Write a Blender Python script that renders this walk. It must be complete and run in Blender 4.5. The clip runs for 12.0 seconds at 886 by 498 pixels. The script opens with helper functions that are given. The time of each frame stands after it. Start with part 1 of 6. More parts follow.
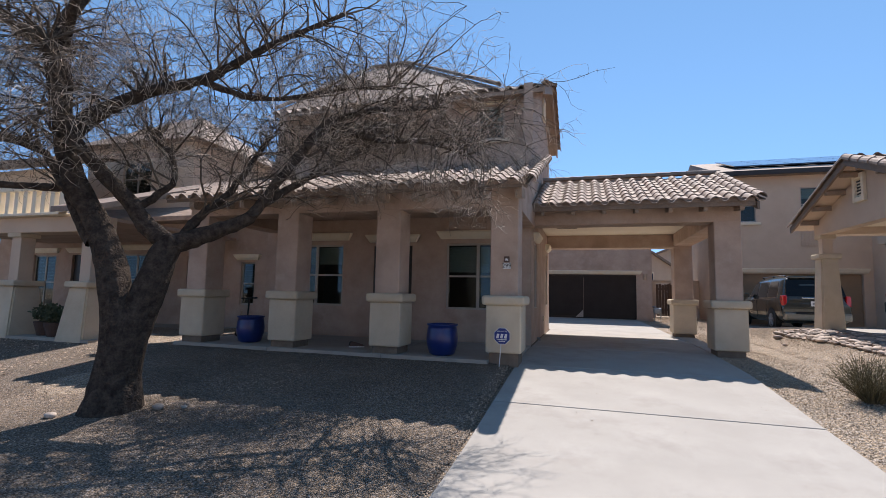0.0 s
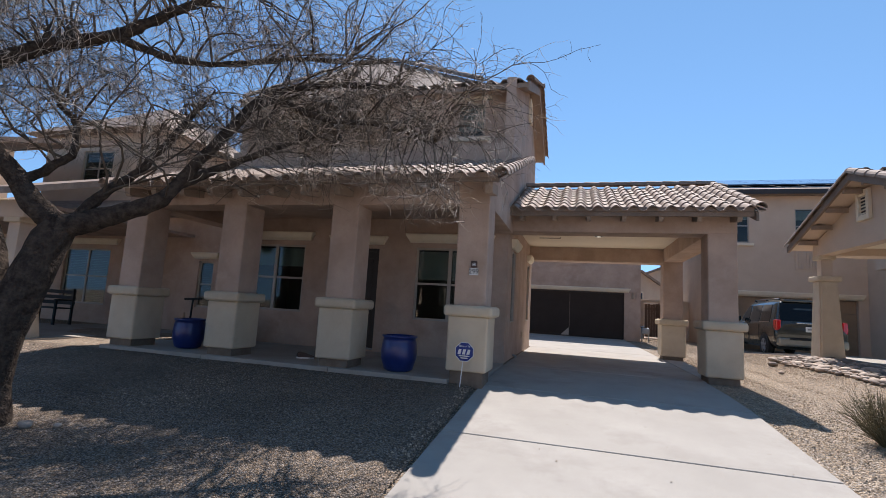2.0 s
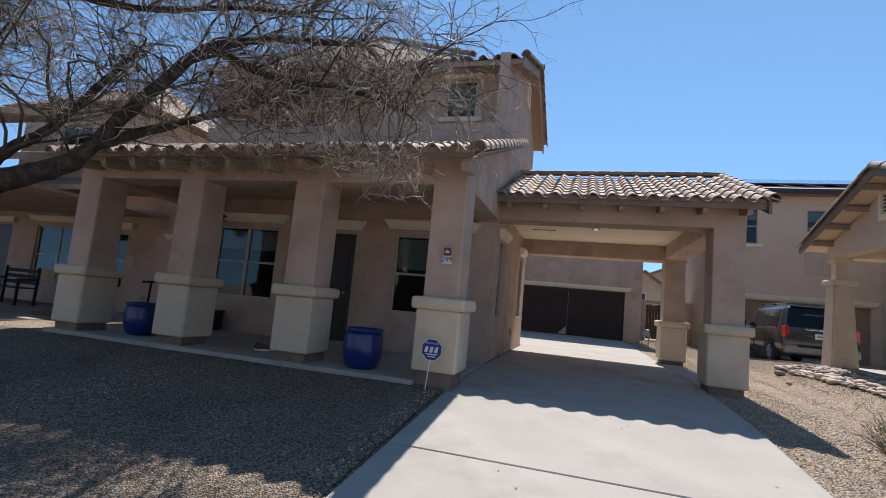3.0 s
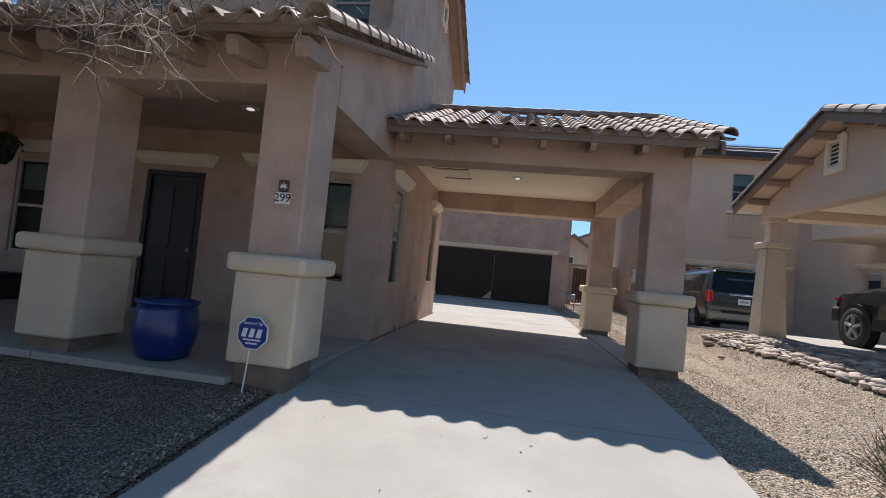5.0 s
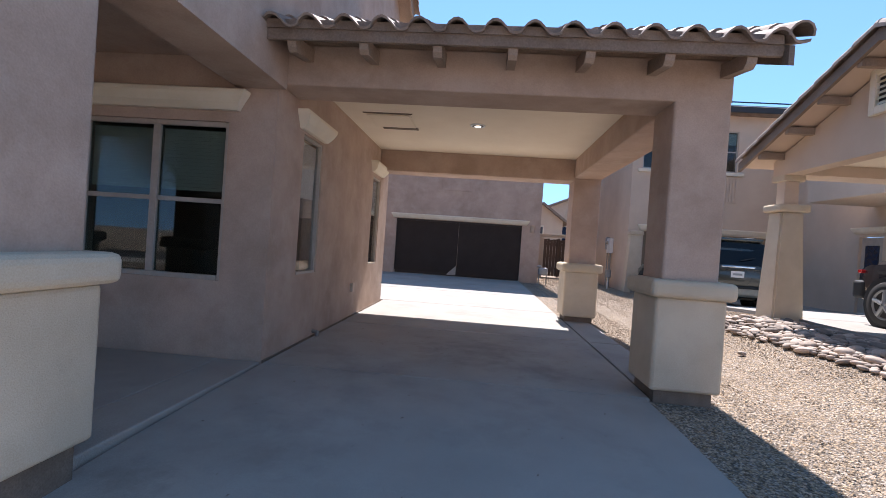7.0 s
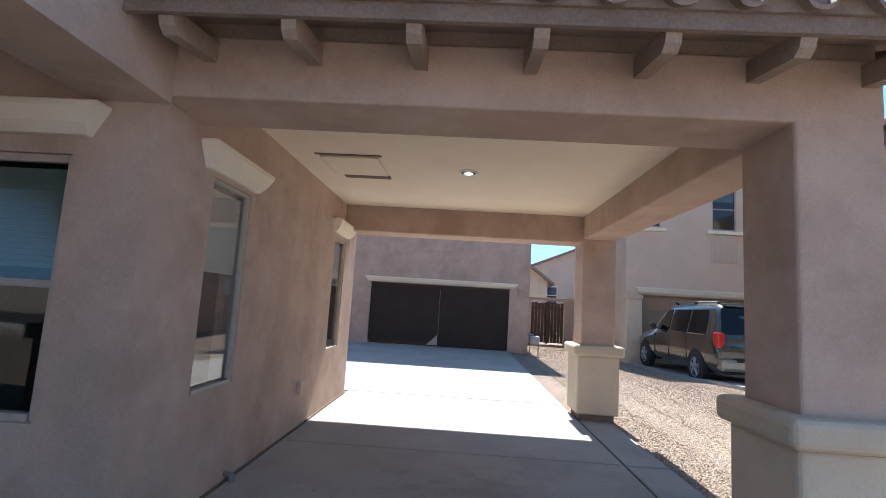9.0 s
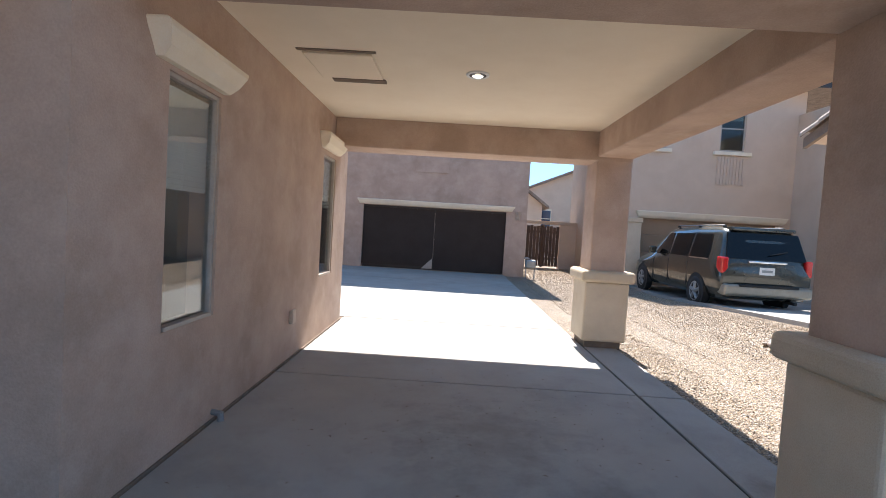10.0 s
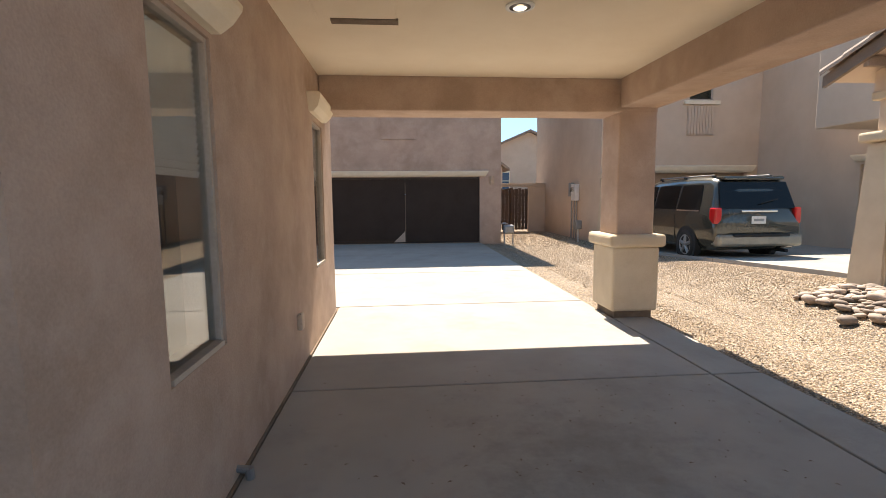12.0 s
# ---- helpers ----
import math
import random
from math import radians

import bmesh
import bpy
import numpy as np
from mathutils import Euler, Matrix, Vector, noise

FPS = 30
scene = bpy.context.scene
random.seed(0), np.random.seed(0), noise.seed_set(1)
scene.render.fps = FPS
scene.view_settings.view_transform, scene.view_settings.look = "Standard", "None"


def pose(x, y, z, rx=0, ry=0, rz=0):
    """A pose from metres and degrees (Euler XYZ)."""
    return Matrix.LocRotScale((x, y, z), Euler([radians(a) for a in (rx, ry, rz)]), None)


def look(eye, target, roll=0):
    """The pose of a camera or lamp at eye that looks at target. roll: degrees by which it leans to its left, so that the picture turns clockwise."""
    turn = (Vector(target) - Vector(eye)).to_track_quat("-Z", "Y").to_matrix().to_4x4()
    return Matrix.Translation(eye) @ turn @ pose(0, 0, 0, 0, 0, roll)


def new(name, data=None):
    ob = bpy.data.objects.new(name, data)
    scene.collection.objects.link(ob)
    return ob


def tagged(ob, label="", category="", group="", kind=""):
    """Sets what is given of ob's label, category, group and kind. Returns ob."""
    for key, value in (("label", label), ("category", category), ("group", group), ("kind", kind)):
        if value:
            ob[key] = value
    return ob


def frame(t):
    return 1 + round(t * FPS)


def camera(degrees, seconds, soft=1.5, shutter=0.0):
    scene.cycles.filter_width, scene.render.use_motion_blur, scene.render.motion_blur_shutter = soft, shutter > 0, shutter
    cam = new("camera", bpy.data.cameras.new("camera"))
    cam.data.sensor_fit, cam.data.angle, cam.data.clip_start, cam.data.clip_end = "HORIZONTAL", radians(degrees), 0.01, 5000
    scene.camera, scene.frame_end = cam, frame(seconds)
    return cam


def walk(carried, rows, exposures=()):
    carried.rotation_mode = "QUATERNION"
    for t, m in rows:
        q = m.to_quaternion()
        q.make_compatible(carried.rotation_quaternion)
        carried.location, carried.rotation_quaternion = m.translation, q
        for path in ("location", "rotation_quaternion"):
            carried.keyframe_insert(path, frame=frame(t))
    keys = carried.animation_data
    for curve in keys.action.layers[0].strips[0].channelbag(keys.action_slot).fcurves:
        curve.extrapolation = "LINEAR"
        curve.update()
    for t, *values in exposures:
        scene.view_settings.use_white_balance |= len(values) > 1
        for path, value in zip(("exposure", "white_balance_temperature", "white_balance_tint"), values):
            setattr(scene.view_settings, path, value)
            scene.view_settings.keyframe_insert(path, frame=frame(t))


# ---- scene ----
cam = camera(86.2, 12.0, soft=0.8)
PATH = [
    (0, (0.066, -0.192, 1.561), (-0.509, 1.714, 1.749), 1.2),
    (0.5, (0.017, -0.061, 1.547), (-0.518, 1.858, 1.728), 1.3),
    (1, (-0.007, 0.167, 1.548), (-0.518, 2.089, 1.76), 1.5),
    (1.5, (0.098, 0.472, 1.508), (-0.418, 2.39, 1.739), 2.2),
    (2, (0.254, 0.864, 1.504), (-0.291, 2.773, 1.748), 3.4),
    (2.5, (0.342, 1.275, 1.494), (-0.221, 3.178, 1.741), 4.6),
    (2.7, (0.399, 1.454, 1.504), (-0.175, 3.356, 1.741), 5.1),
    (4.5, (0.756, 3.227, 1.487), (0.358, 5.183, 1.616), 5.9),
    (5, (0.806, 3.765, 1.555), (0.508, 5.74, 1.647), 5.5),
    (5.5, (0.849, 4.271, 1.621), (0.63, 6.258, 1.691), 5.0),
    (6, (0.941, 4.816, 1.662), (0.751, 6.806, 1.706), 4.5),
    (6.5, (0.895, 5.358, 1.703), (0.726, 7.351, 1.696), 4.1),
    (7, (0.907, 5.881, 1.697), (0.746, 7.874, 1.681), 4.0),
    (7.5, (0.889, 6.371, 1.763), (0.72, 8.363, 1.811), 4.4),
    (9.3, (0.701, 7.733, 2.008), (0.628, 9.717, 2.248), 3.6),
    (9.5, (0.675, 7.814, 2.019), (0.613, 9.809, 2.15), 3.7),
    (10, (0.595, 8.109, 1.975), (0.561, 10.107, 1.889), 3.5),
    (10.2, (0.554, 8.254, 1.978), (0.535, 10.249, 1.828), 3.6),
    (10.5, (0.499, 8.369, 1.976), (0.494, 10.363, 1.811), 3.2),
    (10.8, (0.353, 8.453, 1.97), (0.355, 10.45, 2.079), 3.5),
    (11, (0.255, 8.49, 2.016), (0.258, 10.473, 2.273), 3.2),
    (11.2, (0.148, 8.55, 2.033), (0.182, 10.547, 2.146), 2.3),
    (11.5, (0.028, 8.642, 2.0), (0.118, 10.636, 1.879), 1.4),
    (11.8, (-0.064, 8.781, 1.984), (0.06, 10.768, 1.79), 0.6),
    (12, (-0.139, 8.923, 2.01), (0.031, 10.904, 1.793), -0.5),
]
EXPOSURES = [
    (0.0, 1.04, 6400, 16), (2.5, 1.02, 6400, 15), (4.5, 0.88, 6300, 13), (5.0, 1.02, 6280, 13), (6.0, 1.0, 6300, 15), (6.5, 1.2, 6250, 17), (7.0, 1.55, 6150, 18), (7.5, 1.8, 6050, 18), (9.5, 1.82, 5950, 12), (10.0, 2.0, 6100, 12), (10.5, 2.08, 6200, 12), (11.0, 1.98, 6250, 12), (11.4, 1.76, 7250, 13), (12.0, 1.82, 7350, 13),
]
walk(cam, [(t, look(eye, target, roll)) for t, eye, target, roll in PATH], EXPOSURES)


# ---- world, sun, exposure ----
SUN_EL = 55.0
world = bpy.data.worlds.new("sky_world")
scene.world = world
world.use_nodes = True
_n = world.node_tree.nodes
_sky = _n.new("ShaderNodeTexSky")
_sky.sky_type = "NISHITA"
_sky.sun_disc = False
_sky.sun_elevation = radians(SUN_EL)
_sky.sun_rotation = radians(4.0)
_sky.altitude = 700.0
_sky.air_density = 0.75
_sky.dust_density = 0.0
_sky.ozone_density = 1.5
_n["Background"].inputs[1].default_value = 0.112
_hs = _n.new("ShaderNodeHueSaturation")
_hs.inputs["Hue"].default_value = 0.486
_hs.inputs["Saturation"].default_value = 1.05
# clear dry air: the sky stays blue down to the roofs
_tc = _n.new("ShaderNodeTexCoord")
_up = _n.new("ShaderNodeVectorMath")
_up.operation = "ADD"
_up.inputs[1].default_value = (0, 0, 0.22)
_nm = _n.new("ShaderNodeVectorMath")
_nm.operation = "NORMALIZE"
world.node_tree.links.new(_tc.outputs["Generated"], _up.inputs[0])
world.node_tree.links.new(_up.outputs[0], _nm.inputs[0])
world.node_tree.links.new(_nm.outputs[0], _sky.inputs["Vector"])
world.node_tree.links.new(_sky.outputs[0], _hs.inputs["Color"])
world.node_tree.links.new(_hs.outputs[0], _n["Background"].inputs[0])
sun = new("sun", bpy.data.lights.new("sun", "SUN"))
sun.data.energy = 3.5
sun.data.angle = radians(0.53)
sun.data.color = (1.0, 0.95, 0.88)
sun.matrix_world = look((0, 0, 0), (-0.041, -math.cos(radians(SUN_EL)), -math.sin(radians(SUN_EL))))


# ---- materials ----
def mat(name, base, var=None, scale=6.0, fine=90.0, rough=0.85, bump=0.25, metal=0.0, detail_mix=0.35, bump_dist=0.01, spec=0.4, stains=None, rand=0.0, island=0.0):
    """Principled surface with colour variation at two scales and fine relief. Object coordinates are world metres here."""
    m = bpy.data.materials.new(name)
    m.use_nodes = True
    nt = m.node_tree
    N, L = nt.nodes, nt.links
    b = N["Principled BSDF"]
    b.inputs["Roughness"].default_value = rough
    b.inputs["Metallic"].default_value = metal
    b.inputs["Specular IOR Level"].default_value = spec
    geo = N.new("ShaderNodeNewGeometry")
    var = var or tuple(c * 0.75 for c in base)
    n1 = N.new("ShaderNodeTexNoise")
    n1.inputs["Scale"].default_value = scale
    n1.inputs["Detail"].default_value = 6
    n1.inputs["Roughness"].default_value = 0.6
    L.new(geo.outputs["Position"], n1.inputs["Vector"])
    n2 = N.new("ShaderNodeTexNoise")
    n2.inputs["Scale"].default_value = fine
    n2.inputs["Detail"].default_value = 3
    L.new(geo.outputs["Position"], n2.inputs["Vector"])
    r1 = N.new("ShaderNodeValToRGB")
    r1.color_ramp.elements[0].position, r1.color_ramp.elements[1].position = 0.32, 0.68
    r1.color_ramp.elements[0].color = (*var, 1)
    r1.color_ramp.elements[1].color = (*base, 1)
    L.new(n1.outputs["Fac"], r1.inputs["Fac"])
    mx = N.new("ShaderNodeMix")
    mx.data_type = "RGBA"
    mx.blend_type = "OVERLAY"
    mx.inputs[0].default_value = detail_mix
    L.new(r1.outputs["Color"], mx.inputs[6])
    L.new(n2.outputs["Fac"], mx.inputs[7])
    col = mx.outputs[2]
    if stains:
        n3 = N.new("ShaderNodeTexNoise")
        n3.inputs["Scale"].default_value = stains[1]
        n3.inputs["Detail"].default_value = 8
        n3.inputs["Roughness"].default_value = 0.7
        L.new(geo.outputs["Position"], n3.inputs["Vector"])
        r3 = N.new("ShaderNodeValToRGB")
        r3.color_ramp.elements[0].position, r3.color_ramp.elements[1].position = stains[2], stains[3]
        r3.color_ramp.elements[0].color = (0, 0, 0, 1)
        r3.color_ramp.elements[1].color = (stains[4],) * 3 + (1,)
        L.new(n3.outputs["Fac"], r3.inputs["Fac"])
        ms = N.new("ShaderNodeMix")
        ms.data_type = "RGBA"
        L.new(r3.outputs["Color"], ms.inputs[0])
        L.new(col, ms.inputs[6])
        ms.inputs[7].default_value = (*stains[0], 1)
        col = ms.outputs[2]
    if rand or island:
        hv = N.new("ShaderNodeHueSaturation")
        mr = N.new("ShaderNodeMapRange")
        a = rand or island
        mr.inputs[3].default_value, mr.inputs[4].default_value = 1 - a, 1 + a
        if rand:
            oi = N.new("ShaderNodeObjectInfo")
            L.new(oi.outputs["Random"], mr.inputs[0])
        else:
            L.new(geo.outputs["Random Per Island"], mr.inputs[0])
        L.new(mr.outputs[0], hv.inputs["Value"])
        L.new(col, hv.inputs["Color"])
        col = hv.outputs["Color"]
    L.new(col, b.inputs["Base Color"])
    if bump:
        bp = N.new("ShaderNodeBump")
        bp.inputs["Strength"].default_value = bump
        bp.inputs["Distance"].default_value = bump_dist
        L.new(n2.outputs["Fac"], bp.inputs["Height"])
        L.new(bp.outputs["Normal"], b.inputs["Normal"])
    return m


def wood_mat(name, base, var, rough=0.7):
    m = mat(name, base, var, scale=3.0, fine=40.0, rough=rough, bump=0.2, rand=0.18)
    N, L = m.node_tree.nodes, m.node_tree.links
    mp = N.new("ShaderNodeMapping")
    mp.inputs["Scale"].default_value = (14, 14, 0.9)
    geo = [q for q in N if q.bl_idname == "ShaderNodeNewGeometry"][0]
    L.new(geo.outputs["Position"], mp.inputs["Vector"])
    for q in N:
        if q.bl_idname == "ShaderNodeTexNoise":
            L.new(mp.outputs["Vector"], q.inputs["Vector"])
    return m


def plain(name, base, rough=0.5, metal=0.0, spec=0.5, coat=0.0):
    m = mat(name, base, tuple(c * 0.85 for c in base), scale=9.0, fine=60.0, rough=rough, bump=0.03, metal=metal, detail_mix=0.12, spec=spec)
    m.node_tree.nodes["Principled BSDF"].inputs["Coat Weight"].default_value = coat
    return m


def glass_mat(name, tint=(0.75, 0.8, 0.8), rough=0.0, f0=0.10):
    m = bpy.data.materials.new(name)
    m.use_nodes = True
    N, L = m.node_tree.nodes, m.node_tree.links
    N.remove(N["Principled BSDF"])
    out = N["Material Output"]
    tr = N.new("ShaderNodeBsdfTransparent")
    tr.inputs[0].default_value = (*tint, 1)
    gl = N.new("ShaderNodeBsdfGlossy")
    gl.inputs["Roughness"].default_value = rough
    lw = N.new("ShaderNodeLayerWeight")
    lw.inputs[0].default_value = 0.5
    pw = N.new("ShaderNodeMath")
    pw.operation = "POWER"
    pw.inputs[1].default_value = 4.0
    L.new(lw.outputs["Facing"], pw.inputs[0])
    fr = N.new("ShaderNodeMapRange")
    fr.inputs[3].default_value = f0
    L.new(pw.outputs[0], fr.inputs[0])
    ms = N.new("ShaderNodeMixShader")
    L.new(fr.outputs[0], ms.inputs[0])
    L.new(tr.outputs[0], ms.inputs[1])
    L.new(gl.outputs[0], ms.inputs[2])
    L.new(ms.outputs[0], out.inputs[0])
    return m


def gravel_mat(name, base, dark, cell=48.0, spread=0.5):
    """Packed gravel: each stone a cell with its own tone, gaps recessed and painted darker as crevice shade, broad
    stains over it.
    """
    m = mat(name, base, dark, scale=1.3, fine=150.0, rough=0.92, bump=0.0, detail_mix=0.2, spec=0.15)
    N, L = m.node_tree.nodes, m.node_tree.links
    b = N["Principled BSDF"]
    geo = [q for q in N if q.bl_idname == "ShaderNodeNewGeometry"][0]
    src = b.inputs["Base Color"].links[0].from_socket
    vo = N.new("ShaderNodeTexVoronoi")
    vo.inputs["Scale"].default_value = cell
    L.new(geo.outputs["Position"], vo.inputs["Vector"])
    sep = N.new("ShaderNodeSeparateColor")
    L.new(vo.outputs["Color"], sep.inputs[0])
    mr = N.new("ShaderNodeMapRange")
    mr.inputs[3].default_value, mr.inputs[4].default_value = 1 - spread, 1 + spread * .8
    L.new(sep.outputs[0], mr.inputs[0])
    sat = N.new("ShaderNodeMapRange")
    sat.inputs[3].default_value, sat.inputs[4].default_value = 0.55, 1.25
    L.new(sep.outputs[1], sat.inputs[0])
    # Crevice shade put into the colour: value drops towards the cell edges.
    gap_shade = N.new("ShaderNodeMapRange")
    gap_shade.inputs[1].default_value, gap_shade.inputs[2].default_value = 0.35, 0.75
    gap_shade.inputs[3].default_value, gap_shade.inputs[4].default_value = 1.0, 0.45
    L.new(vo.outputs["Distance"], gap_shade.inputs[0])
    mul = N.new("ShaderNodeMath")
    mul.operation = "MULTIPLY"
    L.new(mr.outputs[0], mul.inputs[0])
    L.new(gap_shade.outputs[0], mul.inputs[1])
    hv = N.new("ShaderNodeHueSaturation")
    L.new(mul.outputs[0], hv.inputs["Value"])
    L.new(sat.outputs[0], hv.inputs["Saturation"])
    L.new(src, hv.inputs["Color"])
    L.new(hv.outputs[0], b.inputs["Base Color"])
    bp = N.new("ShaderNodeBump")
    bp.invert = True
    bp.inputs["Strength"].default_value = 0.9
    bp.inputs["Distance"].default_value = 0.02
    L.new(vo.outputs["Distance"], bp.inputs["Height"])
    L.new(bp.outputs["Normal"], b.inputs["Normal"])
    return m


M_STUCCO = mat("stucco_tan", (0.545, 0.405, 0.318), (0.41, 0.297, 0.226), scale=1.7, fine=85.0, rough=0.95, bump=0.4, bump_dist=0.006, detail_mix=0.14, spec=0.15,
               stains=((0.58, 0.46, 0.38), 2.3, 0.50, 0.74, 0.6))
M_STUCCO_L = mat("stucco_light_tan", (0.65, 0.515, 0.395), (0.58, 0.45, 0.34), scale=1.2, fine=120.0, rough=0.95, bump=0.4, bump_dist=0.006, detail_mix=0.2, spec=0.15)
M_CREAM = mat("stucco_cream", (0.66, 0.55, 0.405), (0.56, 0.455, 0.325), scale=2.2, fine=140.0, rough=0.92, bump=0.4, bump_dist=0.005, detail_mix=0.22, spec=0.15,
              stains=((0.34, 0.26, 0.18), 3.1, 0.60, 0.85, 0.4))
M_TRIM = mat("trim_cream", (0.84, 0.74, 0.58), (0.76, 0.66, 0.50), scale=3.0, fine=120.0, rough=0.85, bump=0.3, bump_dist=0.004, detail_mix=0.2, spec=0.2)
M_CEIL = mat("ceiling_paint", (0.84, 0.725, 0.565), (0.79, 0.67, 0.51), scale=2.0, fine=120.0, rough=0.9, bump=0.25, bump_dist=0.004, detail_mix=0.15, spec=0.2)
M_BASE = mat("footing_grey_brown", (0.25, 0.19, 0.145), (0.18, 0.135, 0.10), scale=6, fine=110, rough=0.95, bump=0.4, spec=0.1)
M_CONC = mat("concrete", (0.395, 0.368, 0.328), (0.33, 0.305, 0.27), scale=1.1, fine=160.0, rough=0.85, bump=0.18, bump_dist=0.003, detail_mix=0.22, spec=0.25,
             stains=((0.22, 0.19, 0.165), 1.15, 0.52, 0.74, 0.5))


def add_dirt(m, spots, colour, amount):
    """Worn-in dirt: ragged smudges round a few places of the floor. spots: (x, y, radius)."""
    N, L = m.node_tree.nodes, m.node_tree.links
    b = N["Principled BSDF"]
    geo = [q for q in N if q.bl_idname == "ShaderNodeNewGeometry"][0]
    total = None
    for x, y, r in spots:
        ds = N.new("ShaderNodeVectorMath")
        ds.operation = "DISTANCE"
        ds.inputs[1].default_value = (x, y, .48)
        L.new(geo.outputs["Position"], ds.inputs[0])
        mr = N.new("ShaderNodeMapRange")
        mr.inputs[1].default_value, mr.inputs[2].default_value = 0.0, r
        mr.inputs[3].default_value, mr.inputs[4].default_value = 0.5, 0.0
        L.new(ds.outputs["Value"], mr.inputs[0])
        if total is None:
            total = mr.outputs[0]
        else:
            mxm = N.new("ShaderNodeMath")
            mxm.operation = "MAXIMUM"
            L.new(total, mxm.inputs[0])
            L.new(mr.outputs[0], mxm.inputs[1])
            total = mxm.outputs[0]
    nz = N.new("ShaderNodeTexNoise")
    nz.inputs["Scale"].default_value = 4.5
    nz.inputs["Detail"].default_value = 9
    nz.inputs["Roughness"].default_value = 0.72
    L.new(geo.outputs["Position"], nz.inputs["Vector"])
    ad = N.new("ShaderNodeMath")
    L.new(nz.outputs["Fac"], ad.inputs[0])
    L.new(total, ad.inputs[1])
    rp = N.new("ShaderNodeMapRange")
    rp.inputs[1].default_value, rp.inputs[2].default_value = 0.76, 1.08
    rp.inputs[3].default_value, rp.inputs[4].default_value = 0.0, amount
    L.new(ad.outputs[0], rp.inputs[0])
    mx = N.new("ShaderNodeMix")
    mx.data_type = "RGBA"
    L.new(rp.outputs[0], mx.inputs[0])
    L.new(b.inputs["Base Color"].links[0].from_socket, mx.inputs[6])
    mx.inputs[7].default_value = (*colour, 1)
    L.new(mx.outputs[2], b.inputs["Base Color"])


add_dirt(M_CONC, ((.9, 11.4, 1.7), (1.6, 10.6, .8), (2.62, 11.0, .4), (-.7, 8.0, .6)), (0.16, 0.14, 0.125), 0.5)
M_SLAB = mat("porch_concrete", (0.42, 0.375, 0.32), (0.34, 0.30, 0.255), scale=1.4, fine=150.0, rough=0.85, bump=0.18, bump_dist=0.003, spec=0.25,
             stains=((0.22, 0.19, 0.165), 2.2, 0.58, 0.8, 0.5))
# Yard gravel: base colour set below M_GRAVEL to deepen the yard's shade.
M_YARD = gravel_mat("shade_toned_gravel_bed", (0.33, 0.252, 0.184), (0.23, 0.175, 0.128), 70.0, 0.6)
M_YARD_STONE = mat("shade_toned_gravel_stone", (0.40, 0.305, 0.222), (0.25, 0.19, 0.138), scale=40, fine=200, rough=0.85, bump=0.2, detail_mix=0.3, spec=0.25, island=0.8)
M_GRAVEL = gravel_mat("gravel_ground", (0.48, 0.375, 0.27), (0.38, 0.29, 0.205), 60.0, 0.55)
M_PEBBLE = mat("gravel_stone", (0.5, 0.39, 0.28), (0.36, 0.275, 0.195), scale=40, fine=200, rough=0.85, bump=0.2, detail_mix=0.3, spec=0.25, island=0.42)
M_COBBLE = mat("river_stone", (0.45, 0.36, 0.29), (0.30, 0.245, 0.205), scale=9, fine=110, rough=0.75, bump=0.25, detail_mix=0.3, spec=0.3, rand=0.5)
M_COBBLE_J = mat("river_stone_far", (0.45, 0.36, 0.29), (0.30, 0.245, 0.205), scale=9, fine=110, rough=0.75, bump=0.25, detail_mix=0.3, spec=0.3, island=0.5)
M_TILE = mat("roof_tile_clay", (0.34, 0.26, 0.205), (0.215, 0.155, 0.118), scale=5.0, fine=120.0, rough=0.75, bump=0.35, bump_dist=0.004, detail_mix=0.35, spec=0.3, rand=0.16,
             stains=((0.36, 0.31, 0.25), 7.0, 0.55, 0.8, 0.5))
M_TILE_J = mat("roof_tile_clay_far", (0.34, 0.26, 0.205), (0.215, 0.155, 0.118), scale=5.0, fine=120.0, rough=0.75, bump=0.35, bump_dist=0.004, detail_mix=0.35, spec=0.3, island=0.16)
M_FELT = plain("roof_felt", (0.05, 0.045, 0.04), rough=0.95, spec=0.1)
M_FASCIA = mat("painted_fascia_brown", (0.255, 0.19, 0.145), (0.20, 0.148, 0.112), scale=4, fine=70, rough=0.75, bump=0.15, spec=0.25)
M_WOOD_P = mat("painted_wood_tan", (0.37, 0.275, 0.21), (0.31, 0.23, 0.17), scale=4, fine=70, rough=0.75, bump=0.15, spec=0.25)
M_FRAME = plain("window_frame_tan", (0.46, 0.39, 0.32), rough=0.5)
M_DARK = plain("door_dark_brown", (0.028, 0.02, 0.016), rough=0.45)
M_SCREEN = mat("garage_screen_mesh", (0.05, 0.038, 0.031), (0.04, 0.03, 0.024), scale=2.0, fine=260, rough=0.8, bump=0.3, bump_dist=0.002, spec=0.2)
M_WHITE = plain("white_plastic", (0.78, 0.77, 0.74), rough=0.45)
M_BLIND = plain("blind_slat", (0.78, 0.76, 0.70), rough=0.6)
M_GLASS = glass_mat("window_glass", (0.88, 0.9, 0.89))
M_GLASS_P = glass_mat("porch_window_glass", (0.6, 0.655, 0.63), f0=0.04)
M_GLASS_T = plain("tinted_car_glass", (0.005, 0.006, 0.007), rough=0.04, spec=0.3)
M_BLUE = plain("blue_glazed_ceramic", (0.010, 0.028, 0.16), rough=0.32, coat=0.25)
M_BARK = mat("mesquite_bark", (0.105, 0.08, 0.062), (0.035, 0.026, 0.021), scale=11, fine=38, rough=0.95, bump=1.0, bump_dist=0.03, detail_mix=0.6, spec=0.1)
